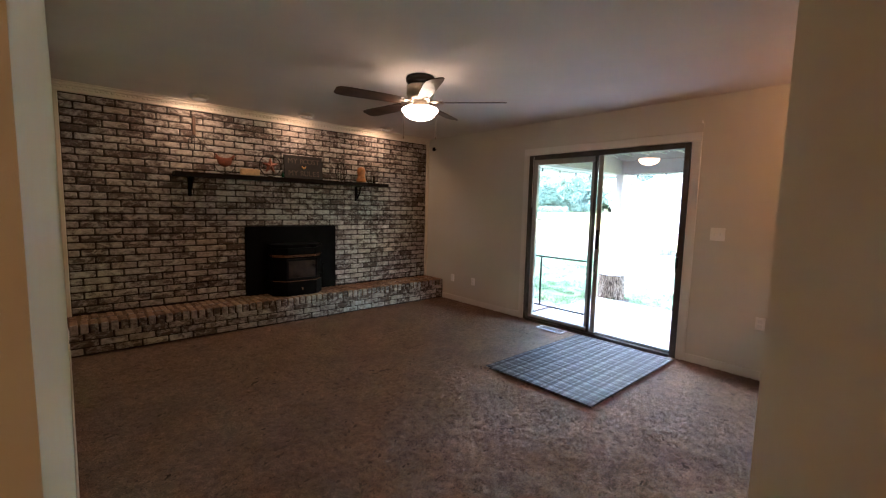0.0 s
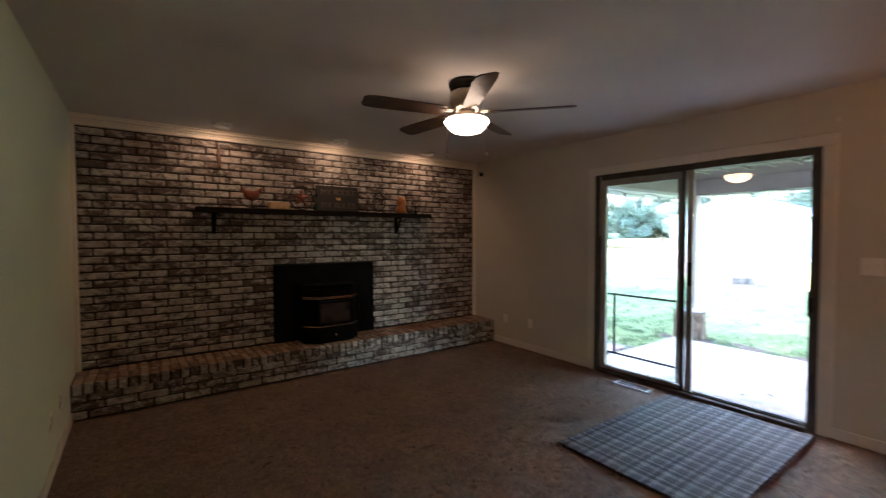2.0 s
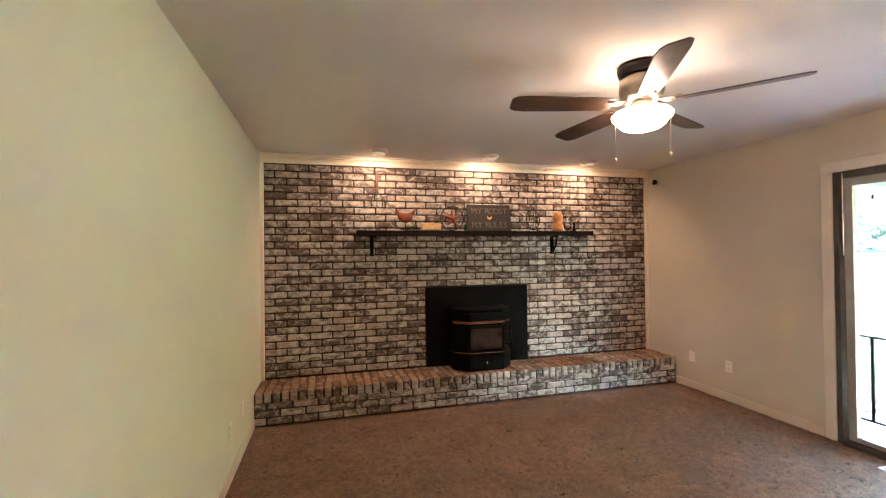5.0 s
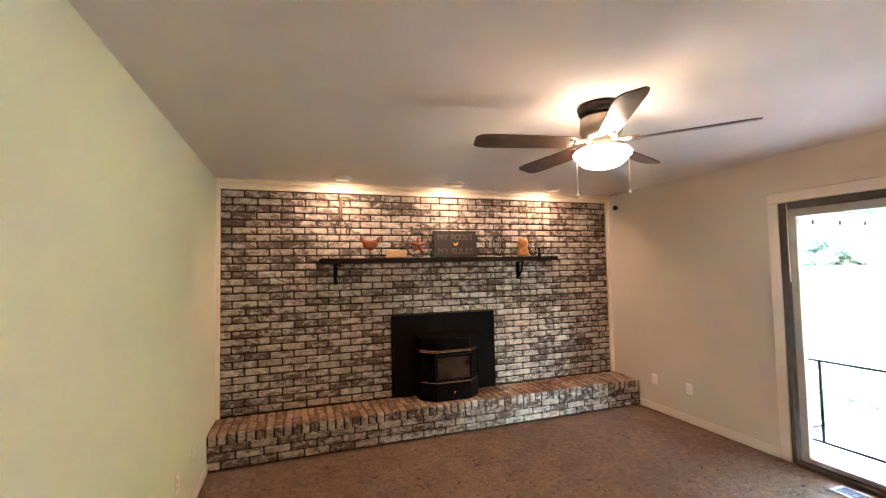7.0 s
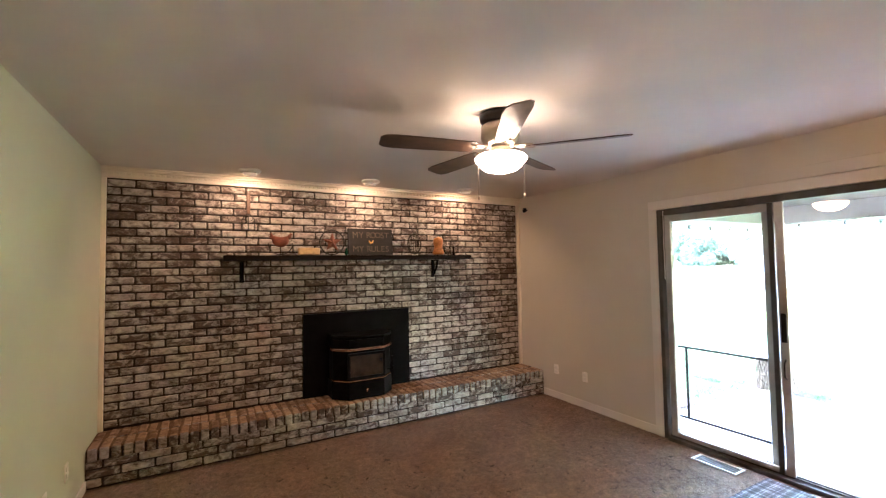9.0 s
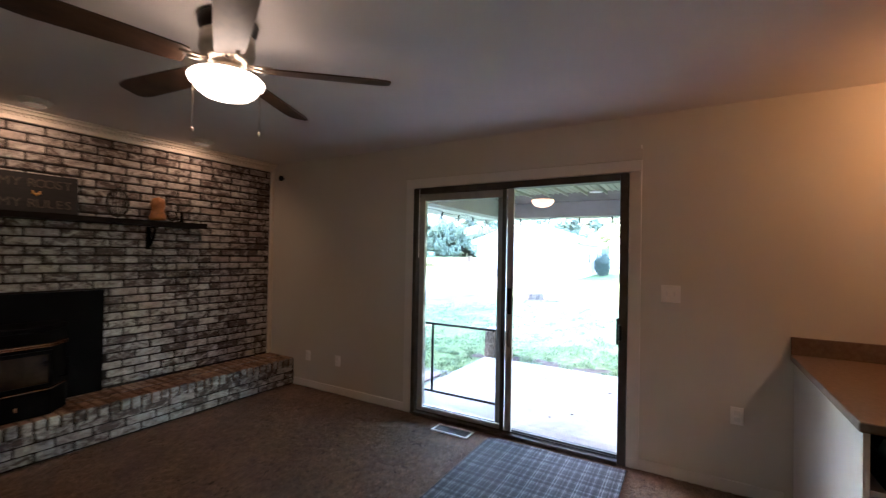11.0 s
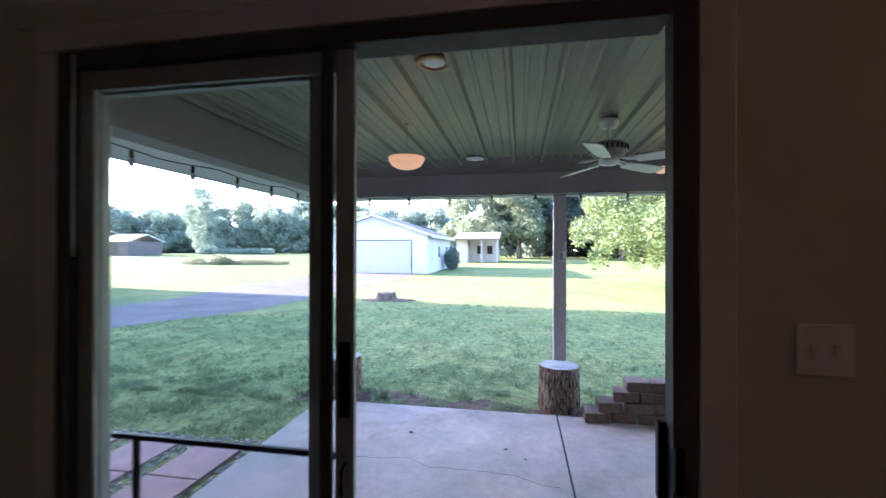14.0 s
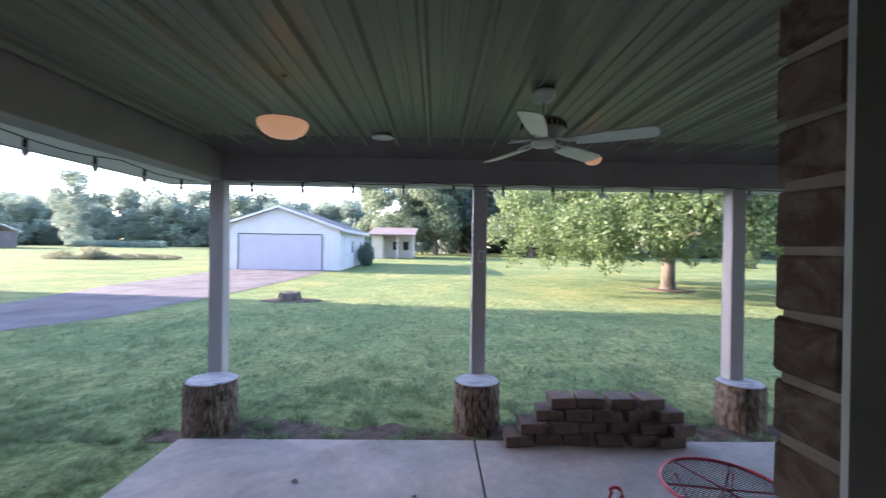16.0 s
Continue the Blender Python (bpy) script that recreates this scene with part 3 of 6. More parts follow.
# dark weather strip along the meeting stile
part("weather_strip", new_box(XE - 0.012, XE + 0.004, 2.988, 3.022, 0.04, DZ - 0.055, bevel=0.003), plain("grey_rubber", (0.05, 0.05, 0.046), 0.7, var=0.2, scale=20), door, "dark grey weather strip")
bm = bmesh.new()
box(bm, XE + 0.02, XE + 0.045, DY0 + 0.055, DY0 + 0.075, 0.83, 1.02, 0.004)
box(bm, XE - 0.035, XE + 0.02, DY0 + 0.030, DY0 + 0.054, 0.87, 0.98, 0.008)
part("latch_box", bm, M_LOCK, door, "black latch receiver")
gx = XE + 0.122
bm = bmesh.new()
guard = [(3.755, 0.81, 3.10, 0.81), (3.755, 0.187, 3.10, 0.187)]
for y1, z1, y0, z0 in guard:
    box(bm, gx, gx + 0.016, 3.035, 3.85, z0 - 0.009, z0 + 0.009, 0.002)
for y in (3.755, 3.10):
    box(bm, gx + 0.001, gx + 0.015, y - 0.010, y + 0.010, 0.178, 0.82, 0.002)
part("screen_guard", bm, M_LOCK, door, "black rectangular guard bars of the screen")
bm = bmesh.new()
tube(bm, [(XE - 0.02, 3.83, 2.04), (XE - 0.022, 3.83, 1.75), (XE - 0.02, 3.83, 1.42)], 0.003, 6)
solid("blind_wand", bm, M_PLASTIC, "thin white blind wand hanging from the casing", "blind wand")

# ---- wall fittings ----


def plate(name, at, wide, high, face, slots, label, category):
    """A wall plate that faces along -x (face -1) or +x (face 1)."""
    th = thing(name, label, category, "wall plates", at=at)
    s = face
    b = bmesh.new()
    box(b, min(0, s * 0.006), max(0, s * 0.006), -wide / 2, wide / 2, -high / 2, high / 2, 0.002)
    part("cover_plate", b, M_PLASTIC, th)
    for dy, dz, w, h in slots:
        b = bmesh.new()
        box(b, min(s * 0.005, s * 0.011), max(s * 0.005, s * 0.011), dy - w / 2, dy + w / 2, dz - h / 2, dz + h / 2, 0.001)
        part("insert", b, M_WHITE, th)
    return th


SOCKETS = [(0, 0.021, 0.034, 0.028), (0, -0.021, 0.034, 0.028)]
plate("light_switch", (XE, 1.805, 1.218), 0.116, 0.116, -1, [(-0.023, 0, 0.012, 0.026), (0.023, 0, 0.012, 0.026)], "white double toggle switch plate on beige wall", "switch")
for y, z in ((5.25, 0.335), (4.817, 0.335), (1.432, 0.48)):
    plate("wall_outlet", (XE, y, z), 0.068, 0.108, -1, SOCKETS, "white duplex outlet low on beige wall", "outlet")
for y, z in ((4.98, 0.33), (4.565, 0.33)):
    plate("wall_outlet", (XW, y, z), 0.068, 0.108, 1, SOCKETS, "white duplex outlet on pale green wall", "outlet")
sensor = thing("wall_sensor", "small black sensor on a bracket near the ceiling", "sensor", at=(XE, 5.70, 2.278))
bm = bmesh.new()
tube(bm, [(-0.001, 0, 0), (-0.03, 0, 0)], 0.008)
part("bracket", bm, M_LOCK, sensor)
part("sensor_head", lathe(bmesh.new(), [(0.0, -0.03), (0.022, -0.026), (0.026, 0.0), (0.02, 0.026), (0.0, 0.03)], 16, (-0.045, 0, 0)), M_LOCK, sensor)
bm = bmesh.new()
tube(bm, [(XE - 0.001, 1.990, 2.215), (XE - 0.03, 1.990, 2.215), (XE - 0.034, 1.990, 2.235)], 0.004, 6)
solid("wall_hook", bm, M_PLASTIC, "small white curtain hook in the beige wall", "hook")

# floor register
M_VENT = plain("brown_vent_paint", (0.10, 0.075, 0.055), 0.5, 0.0, var=0.2, scale=20)
vent = thing("floor_register", "beige metal floor vent set in the carpet", "vent", at=(5.072, 3.37, 0))
bm = bmesh.new()
for a in [(-0.07, 0.07, -0.165, -0.15), (-0.07, 0.07, 0.15, 0.165), (-0.07, -0.055, -0.149, 0.149), (0.055, 0.07, -0.149, 0.149)]:
    box(bm, *a, 0.001, 0.008, 0.001)
part("vent_frame", bm, M_CASING, vent)
part("vent_backing", new_box(-0.054, 0.054, -0.149, 0.149, 0.0005, 0.003), M_LOCK, vent)
for i in range(17):
    y = -0.14 + i * 0.0175
    part("slat", new_box(-0.053, 0.053, y - 0.0025, y + 0.0025, 0.0032, 0.007), M_VENT, vent)

# rug
bm = bmesh.new()
nx, ny = 40, 28
grid = [[None] * (ny + 1) for _ in range(nx + 1)]
for i in range(nx + 1):
    for j in range(ny + 1):
        x, y = 3.61 + (5.14 - 3.61) * i / nx, 2.052 + (3.062 - 2.052) * j / ny
        grid[i][j] = bm.verts.new((x, y, 0.011 + 0.004 * noise.noise((x * 3, y * 3, 0))))
for i in range(nx):
    for j in range(ny):
        bm.faces.new((grid[i][j], grid[i + 1][j], grid[i + 1][j + 1], grid[i][j + 1]))
ret = bmesh.ops.extrude_face_region(bm, geom=bm.faces[:])
bmesh.ops.translate(bm, vec=(0, 0, -0.008), verts=[v for v in ret["geom"] if isinstance(v, bmesh.types.BMVert)])
bmesh.ops.recalc_face_normals(bm, faces=bm.faces)
solid("door_rug", bm, M_RUG, "grey and black plaid woven rug before the door", "rug")

# ---- ceiling fan ----
fan = thing("ceiling_fan", "hugger ceiling fan with dark walnut blades and lit bowl", "ceiling fan", at=(FAN[0], FAN[1], H))
part("canopy", lathe(bmesh.new(), [(0.11, 0.0), (0.12, -0.015), (0.115, -0.045), (0.09, -0.06)], 40), M_DARKMETAL, fan, "dark bronze ceiling canopy")
part("motor_housing", lathe(bmesh.new(), [(0.09, -0.061), (0.108, -0.075), (0.112, -0.14), (0.10, -0.175), (0.075, -0.20)], 40), M_NICKEL, fan, "brushed nickel motor housing")
part("switch_cup", lathe(bmesh.new(), [(0.055, -0.201), (0.055, -0.222), (0.085, -0.236), (0.094, -0.243)], 32), M_NICKEL, fan)
gl = lathe(bmesh.new(), [(0.094, -0.244), (0.138, -0.248), (0.151, -0.262), (0.146, -0.278), (0.131, -0.288), (0.120, -0.308), (0.095, -0.328), (0.052, -0.341), (0.0, -0.346)], 40)
gob = part("globe", gl, M_FANGLOBE, fan, "lit frosted glass bowl")
gob.visible_shadow = False
for k in range(5):
    a = radians(-48 + 72 * k)
    rot = Matrix.Rotation(a, 4, "Z")
    b = bmesh.new()
    prof = [(0.16, 0.050), (0.19, 0.058), (0.40, 0.066), (0.62, 0.070), (0.675, 0.062), (0.70, 0.040)]
    top = [b.verts.new((x, w, 0.003)) for x, w in prof] + [b.verts.new((x, -w, 0.003)) for x, w in reversed(prof)]
    f = b.faces.new(top)
    r = bmesh.ops.extrude_face_region(b, geom=[f])
    bmesh.ops.translate(b, vec=(0, 0, -0.006), verts=[v for v in r["geom"] if isinstance(v, bmesh.types.BMVert)])
    bmesh.ops.recalc_face_normals(b, faces=b.faces)
    spin(b, rot @ Matrix.Translation((0, 0, -0.205)) @ Matrix.Rotation(radians(12), 4, "X"))
    bl = part("blade", b, M_BLADE, fan)
    b = bmesh.new()
    tube(b, [(0.07, 0.0, -0.19), (0.11, 0.018, -0.198), (0.19, 0.03, -0.203)], 0.007)
    tube(b, [(0.07, 0.0, -0.19), (0.11, -0.018, -0.198), (0.19, -0.03, -0.203)], 0.007)
    spin(b, rot)
    part("blade_iron", b, M_NICKEL, bl)
for dx, dy in ((-0.075, 0.075), (0.075, -0.075)):
    b = bmesh.new()
    tube(b, [(dx, dy, -0.255), (dx * 1.25, dy * 1.25, -0.30), (dx * 1.25, dy * 1.25, -0.47)], 0.0022, 6)
    lathe(b, [(0.0, 0), (0.006, -0.006), (0.006, -0.02), (0.0, -0.026)], 10, (dx * 1.25, dy * 1.25, -0.47))
    part("pull_chain", b, M_NICKEL, fan)

# puck lights
for i, (px, py) in enumerate(PUCKS):
    pk = thing("puck_light", "small round white surface downlight on the ceiling", "ceiling light", "puck lights", at=(px, py, H))
    part("housing", lathe(bmesh.new(), [(0.088, -0.001), (0.092, -0.008), (0.080, -0.026), (0.062, -0.034)], 36), M_WHITE, pk)
    o = part("lens", lathe(bmesh.new(), [(0.061, -0.0345), (0.052, -0.043), (0.03, -0.048), (0.0, -0.049)], 30), M_PUCKLENS, pk, "frosted lit lens")
    o.visible_shadow = False
for nm, (x, y, z) in (("kitchen_lamp", KITCHEN_LAMP), ("hall_lamp", HALL_LAMP)):
    kl = thing(nm, "round ceiling lamp with a warm lit globe", "ceiling light", at=(x, y, H))
    part("base", lathe(bmesh.new(), [(0.13, -0.001), (0.14, -0.02), (0.12, -0.035)], 32), M_NICKEL, kl)
    o = part("globe", lathe(bmesh.new(), [(0.119, -0.036), (0.15, -0.07), (0.15, -0.15), (0.10, -0.22), (0.0, -0.24)], 32), M_CEILGLOBE, kl)
    o.visible_shadow = False

# ---- stove insert ----
stove = thing("stove_insert", "black pellet stove insert with brass trim", "stove", at=(0, 0, 0))
HT = 0.285
SX0, SX1, ST = 2.455, 3.605, 1.112
bm = bmesh.new()
box(bm, SX0, SX1, YN - 0.030, YN - 0.004, HT + 0.002, ST, 0.004)
part("surround_panel", bm, M_SURROUND, stove, "matte black steel surround")
bm = bmesh.new()
# body with canted front corners
CX0, CX1, CY = 2.70, 3.31, 5.56
outline = [(CX0, YN - 0.031), (CX0, CY + 0.13), (CX0 + 0.13, CY), (CX1 - 0.13, CY), (CX1, CY + 0.13), (CX1, YN - 0.031)]


def prism(bm, outline, z0, z1, bevel=0.0, grow=0.0):
    cx = sum(p[0] for p in outline) / len(outline)
    cy = max(p[1] for p in outline)
    pts = [(cx + (x - cx) * (1 + grow), cy + (y - cy) * (1 + grow)) for x, y in outline]
    a = [bm.verts.new((x, y, z0)) for x, y in pts]
    b = [bm.verts.new((x, y, z1)) for x, y in pts]
    n = len(pts)
    fs = [bm.faces.new(a[::-1]), bm.faces.new(b)] + [bm.faces.new((a[i], a[(i + 1) % n], b[(i + 1) % n], b[i])) for i in range(n)]
    bmesh.ops.recalc_face_normals(bm, faces=fs)
    if bevel:
        bmesh.ops.bevel(bm, geom=list({e for f in fs for e in f.edges}), offset=bevel, segments=2, profile=0.5, affect="EDGES")
    return bm


prism(bm, outline, HT + 0.002, HT + 0.175, 0.004, 0.03)
prism(bm, outline, HT + 0.185, HT + 0.47, 0.004, -0.02)
prism(bm, outline, HT + 0.50, HT + 0.58, 0.006, 0.0)
prism(bm, outline, HT + 0.582, HT + 0.62, 0.010, 0.03)
part("stove_body", bm, M_BLACKIRON, stove)
for z0, z1, g in ((HT + 0.1755, HT + 0.182, 0.01), (HT + 0.473, HT + 0.479, 0.035), (HT + 0.488, HT + 0.495, 0.035)):
    part("brass_band", prism(bmesh.new(), outline, z0, z1, 0.002, g), M_BRASS, stove, "thin copper-coloured band")
bm = bmesh.new()
for a in [(-0.19, 0.19, 0.0, 0.022), (-0.19, 0.19, 0.225, 0.25), (-0.19, -0.168, 0.022, 0.225), (0.168, 0.19, 0.022, 0.225)]:
    box(bm, 3.005 + a[0], 3.005 + a[1], CY - 0.016, CY + 0.015, HT + 0.20 + a[2], HT + 0.20 + a[3], 0.003)
dr = part("stove_door", bm, M_BLACKIRON, stove)
M_STOVEGLASS = plain("sooty_glass", (0.035, 0.022, 0.015), 0.08, var=0.5, scale=9, bumps=0.02)
part("stove_glass", new_box(3.005 - 0.168, 3.005 + 0.168, CY - 0.006, CY + 0.012, HT + 0.222, HT + 0.425), M_STOVEGLASS, dr, "dark sooty glass window")
bm = bmesh.new()
tube(bm, [(3.25, CY + 0.06, HT + 0.24), (3.285, CY + 0.02, HT + 0.25), (3.285, CY + 0.02, HT + 0.38)], 0.009)
part("door_handle", bm, M_BLACKIRON, dr)
part("lower_latch", lathe(bmesh.new(), [(0.0, 0), (0.008, 0.004), (0.008, 0.03), (0.0, 0.034)], 12, (3.005, CY - 0.016, HT + 0.065)), M_BRASS, stove)

# ---- mantel and the things on it ----
mantel = thing("mantel_shelf", "rough dark wooden mantel shelf on black brackets", "shelf")
MX0, MX1, MY0, MZ = 1.743, 4.38, 5.735, 1.704
bm = bmesh.new()
n = 60
rows = []
for i in range(n + 1):
    x = MX0 + (MX1 - MX0) * i / n
    w = 0.010 * noise.noise((x * 5, 0, 0))
    u = 0.004 * noise.noise((x * 7, 3, 0))
    rows.append([bm.verts.new(p) for p in ((x, YN - 0.003, MZ), (x, MY0 + w, MZ + u), (x, MY0 + w + 0.004, MZ - 0.045 - u), (x, YN - 0.003, MZ - 0.048))])
for a, b in zip(rows, rows[1:]):
    for k in range(4):
        bm.faces.new((a[k], a[(k + 1) % 4], b[(k + 1) % 4], b[k]))
bm.faces.new(rows[0])
bm.faces.new(rows[-1][::-1])
bmesh.ops.recalc_face_normals(bm, faces=bm.faces)
part("board", bm, M_MANTEL, mantel)
for x in (1.90, 3.93):
    bm = bmesh.new()
    box(bm, x - 0.02, x + 0.02, YN - 0.012, YN - 0.003, 1.45, 1.651, 0.002)
    box(bm, x - 0.018, x + 0.018, 5.74, YN - 0.013, 1.641, 1.651, 0.002)
    tube(bm, [(x, YN - 0.013, 1.47), (x, 5.83, 1.50), (x, 5.775, 1.57), (x, 5.76, 1.642)], 0.011)
    part("bracket", bm, M_BLACKIRON, mantel, "black iron bracket")
SH = MZ + 0.004
# hanging fork
M_HANDLE = plain("brown_handle_wood", (0.07, 0.03, 0.015), 0.5, var=0.4, scale=30)
fork = thing("wall_fork", "rustic long-handled iron fork hung on the brick", "wall decoration", at=(1.955, YN - 0.022, 2.30))
part("handle", new_box(-0.016, 0.016, -0.010, 0.010, -0.20, 0.0, bevel=0.005), M_HANDLE, fork, "brown wooden handle")
for k, dx in enumerate((-0.055, 0.0, 0.055)):
    b = bmesh.new()
    pts = [(0, 0, -0.20)] + [(dx * math.sin(s * math.pi / 2), 0, -0.20 - 0.06 * s) for s in (0.4, 0.8, 1.0)] + [(dx, 0, -0.36)]
    tube(b, pts, 0.004, 6)
    part("tine", b, M_DARKMETAL, fork)
b = bmesh.new()
tube(b, [(0.04 * math.cos(t2 / 12 * 6.283), 0, -0.235 + 0.035 * math.sin(t2 / 12 * 6.283)) for t2 in range(12)], 0.003, 6, True)
part("ring", b, M_DARKMETAL, fork)
# rooster in a hoop
ro = thing("rooster_ornament", "rust-red metal rooster in a dark hoop stand", "ornament", at=(2.235, 5.80, SH))
b = bmesh.new()
bmesh.ops.create_uvsphere(b, u_segments=20, v_segments=12, radius=1.0)
for v in b.verts:
    x, y, z = v.co
    v.co = (0.085 * x, 0.03 * y, 0.125 + 0.05 * z + 0.055 * abs(x) ** 2 * (1 if z > -0.4 else 0.4))
for f in b.faces:
    f.smooth = True
part("body", b, M_RUST, ro)
b = bmesh.new()
tube(b, [(0.07, 0, 0.16), (0.085, 0, 0.19), (0.095, 0, 0.205), (0.112, 0, 0.20)], [0.022, 0.016, 0.013, 0.003])
part("head", b, M_RUST, ro)
b = bmesh.new()
for dz in (0.0, 0.02, 0.04):
    tube(b, [(-0.06, 0, 0.15), (-0.09, 0, 0.17 + dz), (-0.105, 0, 0.16 + dz)], [0.014, 0.010, 0.003])
part("tail", b, M_RUST, ro)
b = bmesh.new()
tube(b, [(0.11 * math.cos(a), 0, 0.115 + 0.11 * math.sin(a)) for a in [math.pi + math.pi * i / 16 for i in range(17)]], 0.005, 6)
tube(b, [(0, 0, 0.005), (0, 0, 0.08)], 0.006, 6)
part("hoop", b, M_DARKMETAL, ro)
b = solid("trinket_box", new_box(2.40, 2.60, 5.76, 5.84, SH, SH + 0.072, bevel=0.008), M_CREAM, "low cream wooden trinket box on the mantel", "box")
# star in a ring
star = thing("star_ornament", "rusty barn star inside a wire ring", "ornament", at=(2.735, 5.81, SH))
b = bmesh.new()
tube(b, [(0.125 * math.cos(i / 28 * 6.2832), 0, 0.13 + 0.125 * math.sin(i / 28 * 6.2832)) for i in range(28)], 0.007, 6, True)
part("ring", b, M_DARKMETAL, star)
b = bmesh.new()
c1, c2 = b.verts.new((0, -0.022, 0.13)), b.verts.new((0, 0.022, 0.13))
pts = [b.verts.new(((0.10 if i % 2 == 0 else 0.042) * math.sin(i * math.pi / 5), 0, 0.13 + (0.10 if i % 2 == 0 else 0.042) * math.cos(i * math.pi / 5))) for i in range(10)]
for i in range(10):
    b.faces.new((pts[i], pts[(i + 1) % 10], c1))
    b.faces.new((pts[(i + 1) % 10], pts[i], c2))
bmesh.ops.recalc_face_normals(b, faces=b.faces)
part("star", b, M_RUST, star)
solid("green_bottle", lathe(bmesh.new(), [(0.0, 0), (0.017, 0.001), (0.018, 0.04), (0.008, 0.055), (0.008, 0.07), (0.0, 0.071)], 16, (2.872, 5.775, SH)), plain("green_glass", (0.01, 0.06, 0.04), 0.1, var=0.2), "tiny dark green bottle on the mantel", "bottle")
# sign
sign = thing("rooster_sign", "dark wooden plaque lettered MY ROOST MY RULES", "sign", at=(3.158, 5.825, SH))
sg = part("board", spin(new_box(-0.25, 0.25, -0.009, 0.009, 0.0, 0.285, bevel=0.003), Matrix.Rotation(radians(-6), 4, "X")), M_SIGN, sign)


def lettering(txt, size, x, z, parent, mat, name="letter"):
    cu = bpy.data.curves.new("txt", "FONT")
    cu.body, cu.size, cu.align_x, cu.extrude = txt, size, "CENTER", 0.0015
    tmp = bpy.data.objects.new("txt", cu)
    scene.collection.objects.link(tmp)
    me = bpy.data.meshes.new_from_object(tmp.evaluated_get(bpy.context.evaluated_depsgraph_get()))
    bpy.data.objects.remove(tmp)
    me.materials.append(mat)
    me.transform(Matrix.Rotation(radians(-6), 4, "X") @ Matrix.Translation((x, -0.0115, z)) @ Matrix.Rotation(radians(90), 4, "X"))
    o = new(name, me)
    o.parent = parent
    return o


for z, words in ((0.185, "MY ROOST"), (0.035, "MY RULES")):
    widths = [0.076 if c == "M" else 0.030 if c == " " else 0.052 for c in words]
    x = -sum(widths) / 2
    for c, w in zip(words, widths):
        if c != " ":
            lettering(c, 0.088, x + w / 2, z, sg, M_LETTER)
        x += w
b = bmesh.new()
for s in (-1, 1):
    tube(b, [(0.0, -0.013, 0.125), (s * 0.018, -0.014, 0.14), (s * 0.022, -0.014, 0.158)], [0.006, 0.009, 0.003], 8)
tube(b, [(0, -0.013, 0.118), (0, -0.013, 0.14)], [0.003, 0.008], 8)
spin(b, Matrix.Rotation(radians(-6), 4, "X"))
part("emblem", b, M_GOLD, sg, "small gold rooster emblem")
# wire whisk figure
wk = thing("wire_ornament", "twisted dark wire ornament standing on the mantel", "ornament", at=(3.66, 5.80, SH))
for k in range(5):
    a = k * math.pi / 5
    b = bmesh.new()
    tube(b, [(0.085 * math.sin(s) * math.cos(a), 0.03 * math.sin(s) * math.sin(a), 0.125 - 0.12 * math.cos(s)) for s in [math.pi * i / 12 * 2 for i in range(12)]], 0.0045, 6, True)
    part("wire_loop", b, M_DARKMETAL, wk)
for s in (-1, 1):
    b = bmesh.new()
    tube(b, [(s * 0.01, 0, 0.245), (s * 0.03, 0, 0.28), (s * 0.035, 0, 0.33)], 0.003, 6)
    part("wire_ear", b, M_DARKMETAL, wk)
# glazed figure
b = lathe(bmesh.new(), [(0.0, 0.0), (0.062, 0.002), (0.066, 0.03), (0.052, 0.07), (0.048, 0.10), (0.058, 0.13), (0.060, 0.165), (0.045, 0.195), (0.0, 0.21)], 28, (3.965, 5.80, SH))
for v in b.verts:
    v.co.x += 0.006 * noise.noise(v.co * 18)
    v.co.y += 0.006 * noise.noise(v.co * 18 + Vector((5, 0, 0)))
solid("glazed_animal_figure", b, M_AMBER, "amber glazed ceramic animal figure on the mantel", "figurine")
b = bmesh.new()
tube(b, [(4.09 + 0.04 * math.cos(a), 5.80, SH + 0.06 + 0.05 * math.sin(a)) for a in [math.pi * 0.75 + 1.5 * math.pi * i / 16 for i in range(17)]], 0.009, 8)
solid("horseshoe", b, M_DARKMETAL, "small dark horseshoe standing on the mantel", "horseshoe")
solid("dark_pepper_mill", lathe(bmesh.new(), [(0.0, 0), (0.02, 0.001), (0.016, 0.03), (0.01, 0.06), (0.013, 0.09), (0.0, 0.115)], 16, (4.175, 5.80, SH)), M_MANTEL, "slim dark turned wooden stand", "ornament")
# nail in the brick
b = bmesh.new()
tube(b, [(4.50, YN - 0.001, 2.20), (4.50, YN - 0.03, 2.20), (4.50, YN - 0.035, 2.22)], 0.006, 6)
solid("brick_hook", b, M_LOCK, "black hook driven into the brick wall", "hook")

# ---- kitchen counter ----
KX0, KY1 = 4.06, 1.155
cab = thing("base_cabinet", "white base cabinet with open cubby and two drawers", "cabinet", at=(0, 0, 0))
bm = bmesh.new()
box(bm, KX0, XE - 0.002, KY1 - 0.02, KY1, 0.0, 0.862, 0.002)
box(bm, KX0, XE - 0.002, 0.30, 0.32, 0.0, 0.862, 0.002)
box(bm, KX0 + 0.002, XE - 0.022, 0.321, KY1 - 0.021, 0.09, 0.11)
box(bm, KX0 + 0.002, XE - 0.022, 0.321, KY1 - 0.021, 0.64, 0.655)
box(bm, XE - 0.021, XE - 0.003, 0.321, KY1 - 0.021, 0.0, 0.862)
box(bm, KX0 + 0.06, KX0 + 0.075, 0.321, KY1 - 0.021, 0.0, 0.089)
part("carcass", bm, M_WHITE, cab)
